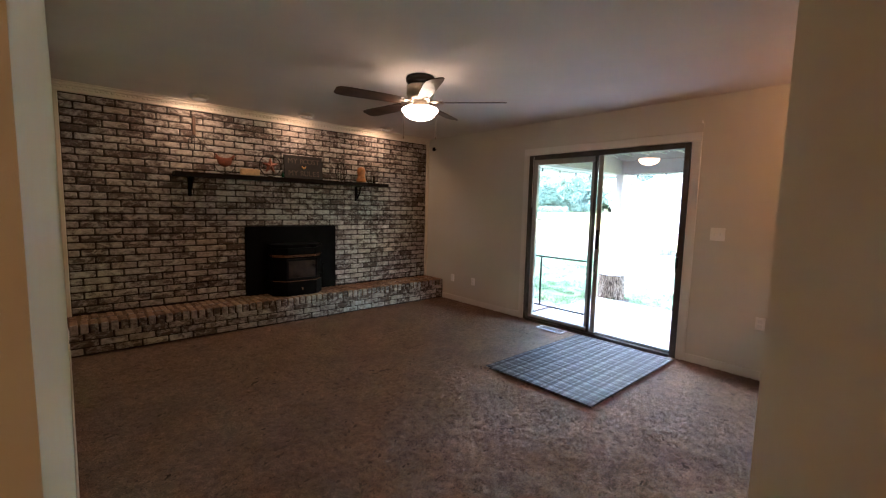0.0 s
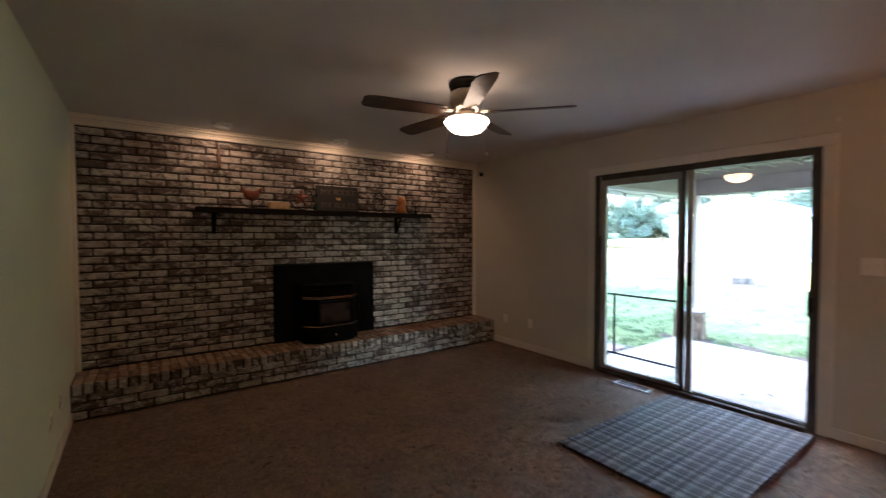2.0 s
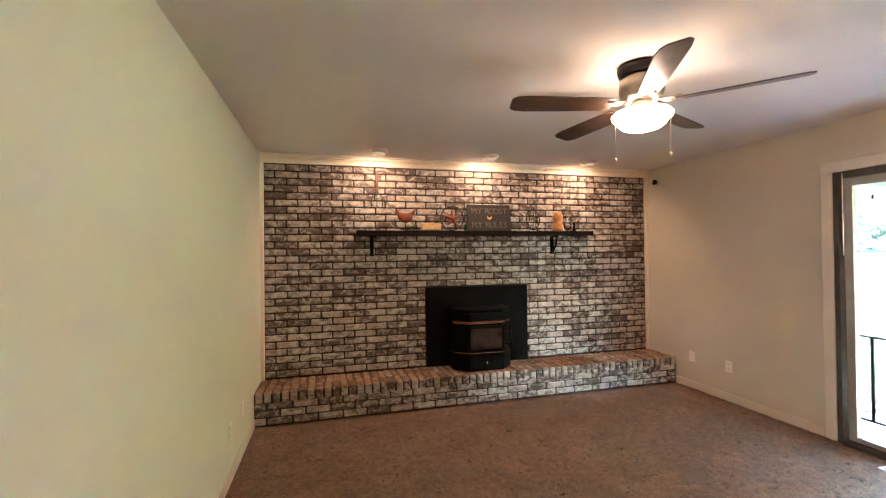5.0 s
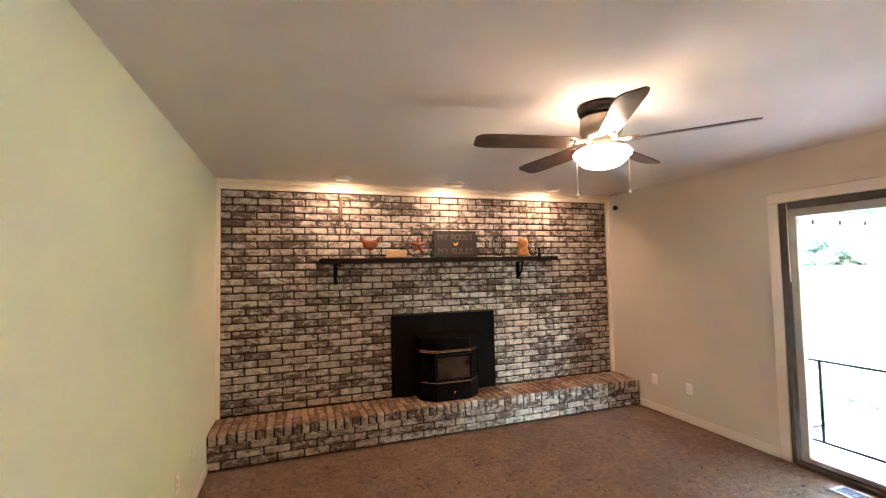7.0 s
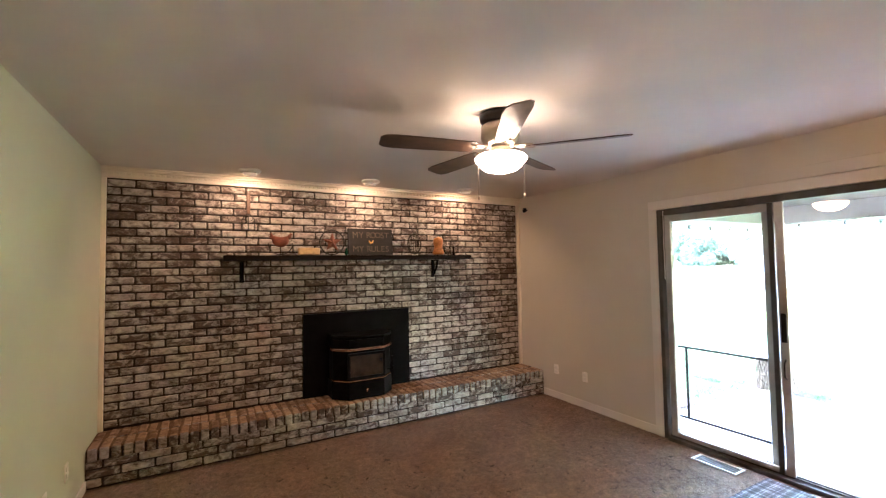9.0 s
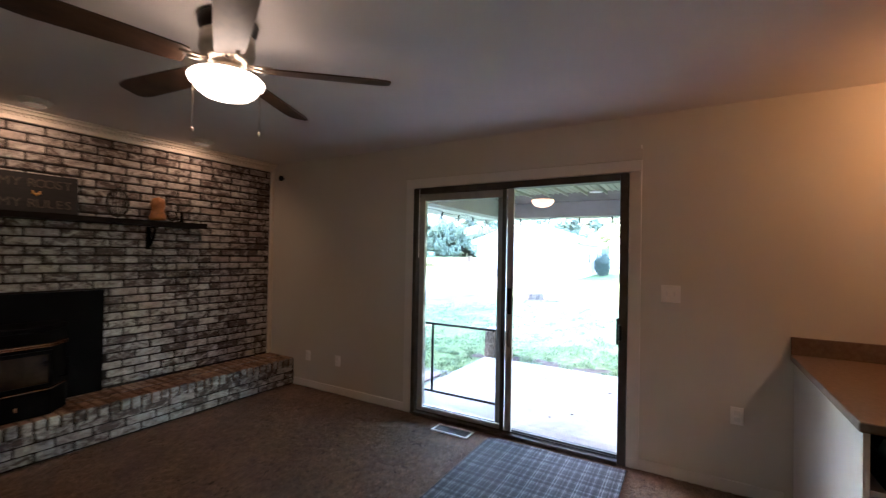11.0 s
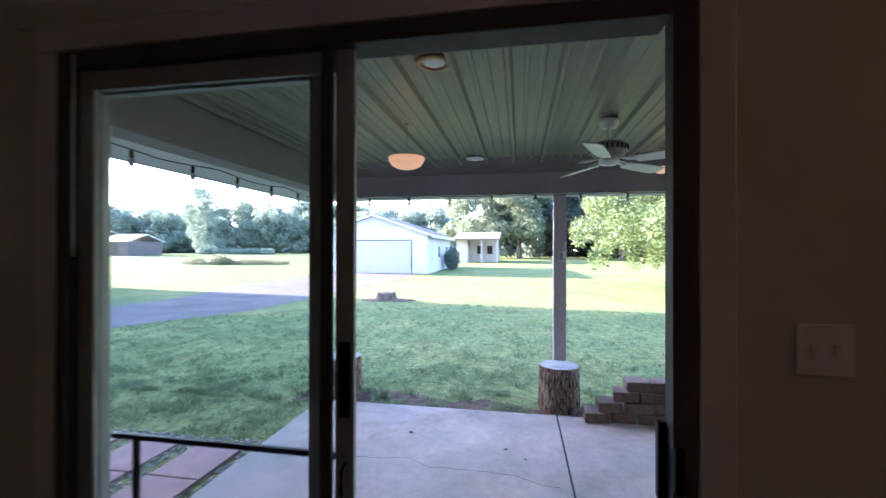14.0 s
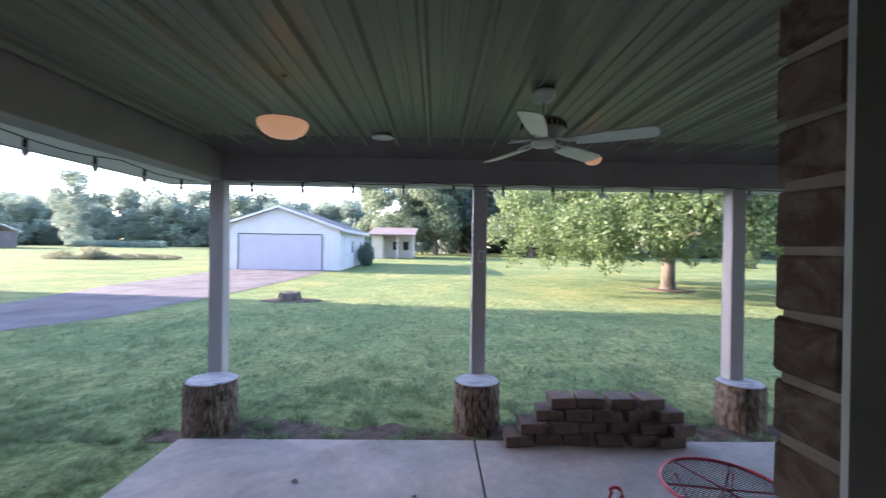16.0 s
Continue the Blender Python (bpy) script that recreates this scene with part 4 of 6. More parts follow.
for z0, z1 in ((0.115, 0.385), (0.392, 0.635)):
    d = part("drawer_front", new_box(KX0 - 0.018, KX0 + 0.001, 0.325, KY1 - 0.03, z0, z1, bevel=0.004), M_WHITE, cab)
    b = bmesh.new()
    zc = (z0 + z1) / 2
    tube(b, [(KX0 - 0.018, 0.80, zc), (KX0 - 0.045, 0.79, zc), (KX0 - 0.045, 0.69, zc), (KX0 - 0.018, 0.68, zc)], 0.006)
    part("handle", b, M_DARKMETAL, d, "dark bar handle")
tray = thing("storage_bin", "black open bin with cloth and papers in cubby", "bin", at=(0, 0, 0))
bm = bmesh.new()
for a in [(KX0 + 0.02, KX0 + 0.03, 0.36, 1.09, 0.657, 0.76), (KX0 + 0.45, KX0 + 0.46, 0.36, 1.09, 0.657, 0.76), (KX0 + 0.031, KX0 + 0.449, 0.36, 0.37, 0.657, 0.76), (KX0 + 0.031, KX0 + 0.449, 1.08, 1.09, 0.657, 0.76), (KX0 + 0.031, KX0 + 0.449, 0.371, 1.079, 0.657, 0.665)]:
    box(bm, *a)
part("bin", bm, M_LOCK, tray)
for nm, y, mat in (("folded_cloth", 0.98, M_GREYCLOTH), ("paper_bag", 0.75, M_TAN)):
    b = bmesh.new()
    bmesh.ops.create_icosphere(b, subdivisions=3, radius=1.0)
    for v in b.verts:
        q = 0.25 * noise.noise(v.co * 2.2 + Vector((y * 9, 0, 0)))
        v.co = (KX0 + 0.16 + 0.10 * v.co.x * (1 + q), y + 0.09 * v.co.y * (1 + q), 0.735 + 0.07 * v.co.z * (1 + q))
    solid(nm, b, mat, "crumpled " + nm.replace("_", " ") + " lying in the bin", nm.split("_")[1])
bm = bmesh.new()
box(bm, KX0 - 0.04, XE - 0.001, -1.4, KY1 + 0.02, 0.863, 0.90, 0.006)
solid("countertop", bm, M_COUNTER, "brown laminate countertop along the wall", "countertop")
solid("backsplash", new_box(XE - 0.022, XE - 0.001, -1.4, KY1 + 0.018, 0.901, 1.005, bevel=0.003), M_COUNTER, "low brown laminate backsplash", "backsplash")
cab2 = copy_thing(cab, Matrix.Translation((0, -0.86, 0)))

# ---- patio ----
WY = 2.052                                          # end of the brick beside the door
PX1, PY0, PY1 = 8.93, -5.0, 4.85                    # slab
structure("patio_slab", new_box(XOUT, PX1, PY0, 2.071, GZ - 0.15, GZ, bevel=0.006), M_CONCRETE, "worn grey concrete patio slab", "patio")
structure("patio_slab_north", new_box(XOUT, PX1, 2.088, PY1, GZ - 0.15, GZ, bevel=0.006), M_CONCRETE, "worn grey concrete patio slab", "patio")
structure("slab_joint", new_box(XOUT, PX1 - 0.01, 2.0715, 2.0875, GZ - 0.14, GZ - 0.012), M_LOCK, "dark filler in the slab joint", "joint")
bm = bmesh.new()
for a in [(5.356, 5.436, -9, WY - 0.005, -0.6, 2.60), (5.356, 5.436, DY1 + 0.05, 13, -0.6, 2.60), (5.356, 5.436, WY - 0.005, DY1 + 0.05, DZ + 0.06, 2.60), (5.356, 5.436, WY - 0.005, DY1 + 0.05, -0.6, -0.07)]:
    box(bm, *a)
wall_out = structure("wall_outside", bm, M_EXTMORTAR, "brown brick house wall with pale mortar")
structure("door_threshold", new_box(5.37, 5.58, WY - 0.01, DY1 + 0.04, -0.068, -0.022, bevel=0.005), M_CONCRETE, "concrete sill outside the door", "sill")
bm = bmesh.new()
box(bm, 5.325, 5.3515, WY - 0.03, 2.057, -0.02, DZ - 0.02, 0.003)
box(bm, 5.3175, 5.3515, DY1 - 0.03, DY1 + 0.045, -0.02, DZ - 0.02, 0.003)
box(bm, 5.3175, 5.3515, WY - 0.03, DY1 + 0.045, DZ - 0.019, DZ + 0.085, 0.003)
structure("trim_brick_mould", bm, M_SOFFIT, "white brick moulding round the door outside", "trim")

# ribbed metal patio ceiling
CZ = 2.478
bm = bmesh.new()
prof = []
y = -4.8
while y < 4.75:
    for dy, dz in ((0.0, 0.0), (0.018, -0.030), (0.036, -0.030), (0.054, 0.0), (0.125, 0.0), (0.133, -0.008), (0.148, -0.008), (0.156, 0.0), (0.21, 0.0), (0.218, -0.008), (0.233, -0.008), (0.241, 0.0)):
        prof.append((y + dy, CZ + dz))
    y += 0.305
a = [bm.verts.new((XOUT + 0.001, yy, zz)) for yy, zz in prof]
b = [bm.verts.new((9.44, yy, zz)) for yy, zz in prof]
for i in range(len(prof) - 1):
    bm.faces.new((a[i], b[i], b[i + 1], a[i + 1]))
bmesh.ops.recalc_face_normals(bm, faces=bm.faces)
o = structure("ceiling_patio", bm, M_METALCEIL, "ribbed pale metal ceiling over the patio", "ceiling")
sm = o.modifiers.new("thickness", "SOLIDIFY")
sm.thickness, sm.offset = 0.004, 1.0
BZ = 2.138
bm = box(bmesh.new(), 9.44, 9.66, -4.9, 4.96, BZ, 2.50, 0.008)
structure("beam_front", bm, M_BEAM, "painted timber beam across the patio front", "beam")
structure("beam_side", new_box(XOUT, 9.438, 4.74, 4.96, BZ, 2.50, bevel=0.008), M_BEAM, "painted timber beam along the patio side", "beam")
structure("soffit_side", new_box(XOUT, 9.76, 4.961, 5.48, 2.139, 2.16), M_SOFFIT, "white roof soffit beyond the beam", "soffit")
structure("soffit_front", new_box(9.661, 9.76, -5.4, 4.96, 2.139, 2.16), M_SOFFIT, "white roof soffit beyond the front beam", "soffit")
bm = bmesh.new()
box(bm, XOUT, 9.785, 5.48, 5.505, 2.13, 2.34)
box(bm, 9.76, 9.785, -5.4, 5.48, 2.13, 2.34)
structure("trim_fascia", bm, M_SOFFIT, "white fascia board along the eave", "fascia")
bm = bmesh.new()
prof = [(-6.6, 2.35), (0.0, 4.75), (6.6, 2.62)]
for (x0, z0), (x1, z1) in zip(prof, prof[1:]):
    vs = [bm.verts.new(p) for p in ((x0, -9, z0), (x1, -9, z1), (x1, 14, z1), (x0, 14, z0), (x0, -9, z0 + 0.12), (x1, -9, z1 + 0.12), (x1, 14, z1 + 0.12), (x0, 14, z0 + 0.12))]
    for f in ((0, 1, 2, 3), (4, 5, 6, 7), (0, 1, 5, 4), (1, 2, 6, 5), (2, 3, 7, 6), (3, 0, 4, 7)):
        bm.faces.new([vs[k] for k in f])
vs = [bm.verts.new(p) for p in ((6.0, -5.4, 2.85), (9.81, -5.4, 2.35), (9.81, 5.53, 2.35), (6.0, 5.53, 2.85), (6.0, -5.4, 2.95), (9.81, -5.4, 2.45), (9.81, 5.53, 2.45), (6.0, 5.53, 2.95))]
for f in ((0, 1, 2, 3), (4, 5, 6, 7), (0, 1, 5, 4), (1, 2, 6, 5), (2, 3, 7, 6), (3, 0, 4, 7)):
    bm.faces.new([vs[k] for k in f])
bmesh.ops.recalc_face_normals(bm, faces=bm.faces)
structure("roof", bm, M_ROOF, "brown shingled gable roof of the house", "roof")
bm = bmesh.new()
box(bm, -6.0, 0.18, -8.9, -8.7, -0.6, 2.5)
box(bm, -6.0, 5.4, -8.9, -8.7, -0.6, 2.4)
box(bm, -6.0, 5.4, 12.8, 13.0, -0.6, 2.4)
box(bm, -6.0, -5.8, -8.7, 12.8, -0.6, 2.4)
structure("wall_house_rear", bm, M_EXTBRICK, "plain brick walls that close the house")

POSTS = [4.805, 1.999, -0.815]
for py in POSTS:
    ps = solid("porch_post", new_box(9.471, 9.621, py - 0.075, py + 0.075, -0.45, BZ - 0.001, bevel=0.006), M_PORCHPAINT, "square painted timber porch post", "post", "porch posts")
st = thing("post_outlet", "small grey outlet box on the middle post", "outlet", at=(9.4715, 1.985, 1.372))
part("box", new_box(-0.03, 0.0, -0.03, 0.03, -0.06, 0.06, bevel=0.006), M_WHITE, st)
part("cover", new_box(-0.04, -0.0305, -0.025, 0.025, -0.05, 0.05, bevel=0.004), M_ALU, st)


def wood_rings():
    m, n, l, b = material("weathered_log_end")
    tc = n.new("ShaderNodeTexCoord")
    w = n.new("ShaderNodeTexWave")
    w.wave_type, w.rings_direction = "RINGS", "Z"
    w.inputs["Scale"].default_value = 14.0
    w.inputs["Distortion"].default_value = 4.0
    w.inputs["Detail"].default_value = 3.0
    l.new(tc.outputs["Object"], w.inputs["Vector"])
    st2 = world_noise(n, l, 9, 6, 0.7, stretch=(1, 0.4, 1), distortion=1.5)
    c = ramp(n, l, st2.outputs[0], [(0.33, (0.10, 0.095, 0.10)), (0.42, (0.30, 0.30, 0.32)), (0.65, (0.47, 0.47, 0.50))])
    l.new(mix(n, l, 0.25, c, w.outputs[0], "MULTIPLY"), b.inputs["Base Color"])
    b.inputs["Roughness"].default_value = 0.9
    bump(n, l, b, st2.outputs[0], 0.5, 0.01)
    return m


M_LOGEND = wood_rings()


def log_stump(x, y, r, top, label, seed):
    base = -0.41
    th = thing("log_stump", label, "stump", "log stumps", at=(x, y, base))
    b = bmesh.new()
    seg, lev = 110, 26
    h = top - base
    rings = []
    for j in range(lev + 1):
        z = h * j / lev
        ring = []
        for i in range(seg):
            a2 = 2 * math.pi * i / seg
            rr = r * (1.04 - 0.05 * z / h) + 0.022 * noise.noise((math.cos(a2) * 1.3 + seed, math.sin(a2) * 1.3, z * 0.6))
            furrow = noise.noise((a2 * r * 42 + 1.3 * noise.noise((a2 * 6, z * 9, seed)), z * 5.5, seed))
            rr += 0.016 * max(-0.35, min(0.45, furrow * 1.4))
            ring.append(b.verts.new((rr * math.cos(a2), rr * math.sin(a2), z)))
        rings.append(ring)
    for p, q in zip(rings, rings[1:]):
        for i in range(seg):
            b.faces.new((p[i], p[(i + 1) % seg], q[(i + 1) % seg], q[i]))
    part("bark", b, M_STUMPBARK, th, "deeply furrowed brown bark")
    b = bmesh.new()
    c = b.verts.new((0, 0, h + 0.004))
    pts = [b.verts.new(((r * 0.985 + 0.006 * noise.noise((i * 0.3, seed, 0))) * math.cos(2 * math.pi * i / seg), (r * 0.985) * math.sin(2 * math.pi * i / seg), h - 0.004)) for i in range(seg)]
    inner = [b.verts.new((v.co.x * 0.94, v.co.y * 0.94, h + 0.006 + 0.003 * noise.noise((v.co.x * 9, v.co.y * 9, seed)))) for v in pts]
    for i in range(seg):
        j = (i + 1) % seg
        b.faces.new((pts[i], pts[j], inner[j], inner[i]))
        b.faces.new((inner[i], inner[j], c))
    part("sawn_top", b, M_LOGEND, th, "grey weathered sawn top")
    return th


log_stump(9.25, 4.715, 0.24, 0.10, "thick bark-covered log stump beside a porch post", 1.0)
log_stump(9.29, 2.025, 0.225, 0.10, "thick bark-covered log stump beside a porch post", 4.0)
log_stump(9.42, -0.82, 0.225, 0.06, "thick bark-covered log stump beside a porch post", 7.0)


def porch_light(x, y, z):
    k = 1.04 if x < 8 else 0.55
    low = -0.127 if x < 8 else -0.05
    kz = 0.85 if x < 8 else 0.55
    th = thing("porch_bowl_light", "lit amber bowl lamp under the patio ceiling", "ceiling light", "porch bowl lights", at=(x, y, CZ))
    part("base", lathe(bmesh.new(), [(0.022, -0.021), (0.02, -0.028), (0.01, -0.034)], 24), M_METALCEIL, th)
    part("stem", lathe(bmesh.new(), [(0.002, -0.030), (0.002, -0.25)], 10), M_METALCEIL, th)
    o = part("bowl", lathe(bmesh.new(), [(r * k, -0.165 + low + (q + 0.205) * kz) for r, q in ((0.136, -0.205), (0.140, -0.216), (0.135, -0.24), (0.112, -0.28), (0.076, -0.305), (0.03, -0.318), (0.0, -0.32))], 40, cap=False), M_PORCHGLOBE, th, "glowing alabaster glass bowl")
    o.visible_shadow = False


for p in PORCH:
    porch_light(*p)
for x, y, glow in ((6.375, 2.935, True), (8.79, 2.966, False)):
    th = thing("recessed_patio_light", "round white recessed light in the ribbed ceiling", "ceiling light", at=(x, y, CZ))
    part("trim_ring", lathe(bmesh.new(), [(0.10, -0.021), (0.098, -0.032), (0.07, -0.036), (0.066, -0.024)], 32), M_AMBER if glow else M_WHITE, th, "aged amber trim ring" if glow else "white trim ring")
    part("lens", lathe(bmesh.new(), [(0.065, -0.024), (0.05, -0.032), (0.0, -0.036)], 24), M_WHITE, th)

pf = thing("patio_ceiling_fan", "white outdoor ceiling fan with five pale blades", "ceiling fan", at=(7.60, 1.803, CZ))
part("canopy", lathe(bmesh.new(), [(0.075, -0.021), (0.075, -0.05), (0.055, -0.085), (0.02, -0.095)], 28), M_PFAN, pf)
part("downrod", lathe(bmesh.new(), [(0.013, -0.09), (0.013, -0.25)], 14), M_PFAN, pf)
part("motor_housing", lathe(bmesh.new(), [(0.03, -0.195), (0.11, -0.205), (0.138, -0.222), (0.140, -0.275), (0.125, -0.285), (0.115, -0.305), (0.08, -0.322)], 36), plain("tarnished_motor_metal", (0.26, 0.25, 0.21), 0.45, 0.2, var=0.3, scale=25), pf, "tarnished grey vented motor housing")
for k in range(24):
    a2 = 2 * math.pi * k / 24
    v = new_box(0.138, 0.1435, -0.006, 0.006, -0.268, -0.230, bevel=0.001)
    spin(v, Matrix.Rotation(a2, 4, "Z"))
    part("vent_slot", v, M_LOCK, pf)
part("switch_cup", lathe(bmesh.new(), [(0.075, -0.323), (0.078, -0.345), (0.06, -0.370), (0.0, -0.376)], 28), M_PFAN, pf)
for ang in (-120, -48, 24, 160):
    rot = Matrix.Rotation(radians(ang), 4, "Z")
    b = bmesh.new()
    pr = [(0.20, 0.048), (0.35, 0.062), (0.60, 0.066), (0.645, 0.058), (0.66, 0.03)]
    f = b.faces.new([b.verts.new((x, w, 0.003)) for x, w in pr] + [b.verts.new((x, -w, 0.003)) for x, w in reversed(pr)])
    r = bmesh.ops.extrude_face_region(b, geom=[f])
    bmesh.ops.translate(b, vec=(0, 0, -0.008), verts=[v for v in r["geom"] if isinstance(v, bmesh.types.BMVert)])
    bmesh.ops.recalc_face_normals(b, faces=b.faces)
    spin(b, rot @ Matrix.Translation((0, 0, -0.347)) @ Matrix.Rotation(radians(-13), 4, "X"))
    bl = part("blade", b, M_PFAN, pf)
    b = bmesh.new()
    tube(b, [(0.09, 0.0, -0.325), (0.14, 0.02, -0.338), (0.22, 0.03, -0.345)], 0.008)
    tube(b, [(0.09, 0.0, -0.325), (0.14, -0.02, -0.338), (0.22, -0.03, -0.345)], 0.008)
    spin(b, rot)
    part("blade_iron", b, M_PFAN, bl)

b = bmesh.new()
tube(b, [(0.09, 0.0, -0.325), (0.14, 0.02, -0.338), (0.22, 0.03, -0.345)], 0.008)
tube(b, [(0.09, 0.0, -0.325), (0.14, -0.02, -0.338), (0.22, -0.03, -0.345)], 0.008)
spin(b, Matrix.Rotation(radians(96), 4, "Z"))
part("bare_blade_iron", b, M_PFAN, pf, "blade iron with no blade on it")

# string lights
M_BULB = plain("clear_bulb", (0.55, 0.57, 0.60), 0.08, var=0.1, scale=40, bumps=0.0)


def string_lights(a, b, count, label):
    a, b = Vector(a), Vector(b)
    th = thing("string_lights", label, "string lights", at=(0, 0, 0))
    pts = []
    for i in range(count * 6 + 1):
        s = i / (count * 6)
        p = a.lerp(b, s)
        p.z -= 0.035 * abs(math.sin(math.pi * s * count / 2)) + 0.008 * noise.noise((s * 20, 0, 0))
        pts.append(p)
    bm2 = bmesh.new()
    tube(bm2, pts, 0.004, 6)
    part("cord", bm2, M_DARKBULB, th)
    for i in range(count):
        p = pts[i * 6 + 3]
        bm2 = bmesh.new()
        lathe(bm2, [(0.005, 0.0), (0.013, -0.012), (0.014, -0.05), (0.012, -0.056)], 12, p)
        s = part("socket", bm2, M_DARKBULB, th)
        bm2 = bmesh.new()
        lathe(bm2, [(0.011, -0.057), (0.019, -0.075), (0.021, -0.09), (0.014, -0.108), (0.0, -0.115)], 14, p)
        part("bulb", bm2, M_BULB, s, "small clear bulb")


string_lights((9.43, 4.68, BZ + 0.012), (9.43, -2.75, BZ + 0.012), 14, "dark string of clear bulbs along the front beam")
string_lights((9.39, 4.97, BZ - 0.02), (5.7, 4.97, BZ - 0.02), 7, "dark string of clear bulbs along the side beam")

# stacked retaining-wall blocks
rng = random.Random(5)
blocks = thing("block_stack", "stack of brown concrete retaining-wall blocks on the patio", "block stack")
for row, (y1, cnt) in enumerate(((1.825, 6), (1.69, 6), (1.53, 5), (1.395, 4))):
    for k in range(cnt):
        yc = y1 - 0.14 - k * 0.283 + rng.uniform(-0.012, 0.012)
        if row == 1 and k == 5:
            yc += 0.05
        s = max(0, (0.75 - yc))
        xc = 8.93 - 0.10 * s * s + row * 0.022 + rng.uniform(-0.022, 0.022) - (0.04 if yc > 1.6 else 0)
        b = bmesh.new()
        z0 = GZ + row * 0.104
        w0, w1, d = 0.127 + rng.uniform(-0.006, 0.008), 0.100, 0.12
        vs = [b.verts.new(p) for p in ((-d, -w0, 0), (d, -w1, 0), (d, w1, 0), (-d, w0, 0), (-d, -w0, 0.1), (d, -w1, 0.1), (d, w1, 0.1), (-d, w0, 0.1))]
        for f in ((3, 2, 1, 0), (4, 5, 6, 7), (0, 1, 5, 4), (1, 2, 6, 5), (2, 3, 7, 6), (3, 0, 4, 7)):
            b.faces.new([vs[q] for q in f])
        bmesh.ops.bevel(b, geom=b.edges[:], offset=0.007, segments=1, affect="EDGES")
        for v in b.verts:
            v.co += Vector((0.006 * noise.noise(v.co * 25 + Vector((k, row, 0))), 0, 0))
        spin(b, Matrix.Translation((xc, yc, z0 + 0.002)) @ Matrix.Rotation(radians(rng.uniform(-6, 6) + 24 * s), 4, "Z"))
        part("block", b, M_BLOCK, blocks)

# red wire table
TX, TY, TZ = 7.52, 0.66, 0.0
tb = thing("round_wire_table", "red round wire-mesh patio table", "table", at=(TX, TY, GZ))
hz = TZ - GZ
R = 0.36
b = bmesh.new()
tube(b, [(R * math.cos(i / 48 * 6.2832), R * math.sin(i / 48 * 6.2832), hz) for i in range(48)], 0.013, 8, True)
part("rim", b, M_RED, tb)
b = bmesh.new()
for i in range(-14, 15):
    d = i * 0.0245
    e = math.sqrt(max(0, R * R - d * d))
    for u, v in (((d, -e), (d, e)), ((-e, d), (e, d))):
        p, q = Matrix.Rotation(radians(45), 2) @ Vector(u), Matrix.Rotation(radians(45), 2) @ Vector(v)
        tube(b, [(p.x, p.y, hz), (q.x, q.y, hz)], 0.0022, 4)
part("mesh_top", b, M_DARKMETAL, tb, "dark expanded metal mesh")
for k in range(3):
    a2 = radians(20 + 60 * k)
    b = bmesh.new()
    tube(b, [(-R * math.cos(a2), -R * math.sin(a2), hz - 0.012), (R * math.cos(a2), R * math.sin(a2), hz - 0.012)], 0.007, 6)
    part("spoke", b, M_RED, tb)
for k in range(4):
    a2 = radians(45 + 90 * k)
    c, s = math.cos(a2), math.sin(a2)
    b = bmesh.new()
    tube(b, [(0.28 * c, 0.28 * s, hz - 0.015), (0.20 * c, 0.20 * s, hz * 0.55), (0.30 * c, 0.30 * s, 0.01)], 0.010, 8)
    part("leg", b, M_RED, tb)

# red slatted chair seen from its side
ch = thing("red_metal_chair", "red metal patio chair with curled back rails", "chair", at=(6.85, 1.40, GZ))
ch.rotation_euler = (0, 0, radians(159))
hb = 0.655
for yy in (0.24, -0.24):
    b = bmesh.new()
    tube(b, [(0.0, yy, 0.0), (0.03, yy, 0.42), (-0.02, yy, hb - 0.03), (-0.025, yy + 0.01, hb)] + [(-0.02, yy + 0.03 - 0.03 * math.cos(t2), hb + 0.03 * math.sin(t2)) for t2 in (0.5, 1.2, 1.9, 2.6, 3.3, 3.8)], 0.009, 8)
    part("back_post", b, M_RED, ch)
    b = bmesh.new()
    tube(b, [(0.42, yy, 0.0), (0.40, yy, 0.42)], 0.009, 8)
    part("leg", b, M_RED, ch)
b = bmesh.new()
tube(b, [(-0.02, 0.23, hb - 0.05), (-0.045, 0.1, hb - 0.06), (-0.05, 0, hb - 0.065), (-0.045, -0.1, hb - 0.06), (-0.02, -0.23, hb - 0.05)], 0.009, 8)
part("top_rail", b, M_RED, ch)
for k in range(6):
    yy = -0.18 + 0.072 * k
    b = bmesh.new()
    tube(b, [(-0.04, yy, hb - 0.06), (0.02, yy, 0.43)], 0.0055, 6)
    part("back_bar", b, M_RED, ch)
b = bmesh.new()
for k in range(9):
    xx = 0.02 + 0.048 * k
    tube(b, [(xx, -0.24, 0.425), (xx, 0.24, 0.425)], 0.006, 6)
tube(b, [(0.01, 0.24, 0.425), (0.42, 0.24, 0.425)], 0.009, 6)
tube(b, [(0.01, -0.24, 0.425), (0.42, -0.24, 0.425)], 0.009, 6)
part("seat", b, M_RED, ch)

# ---- the yard ----


def ground_z(x, y):
    z = -0.405 + 0.0138 * max(0.0, min(x, 85.0) - 9.5)
    d = math.hypot(x - 5, y)
    return z + 0.03 * noise.noise((x * 0.25, y * 0.25, 0)) * min(1.0, max(0.0, (d - 6) / 8))


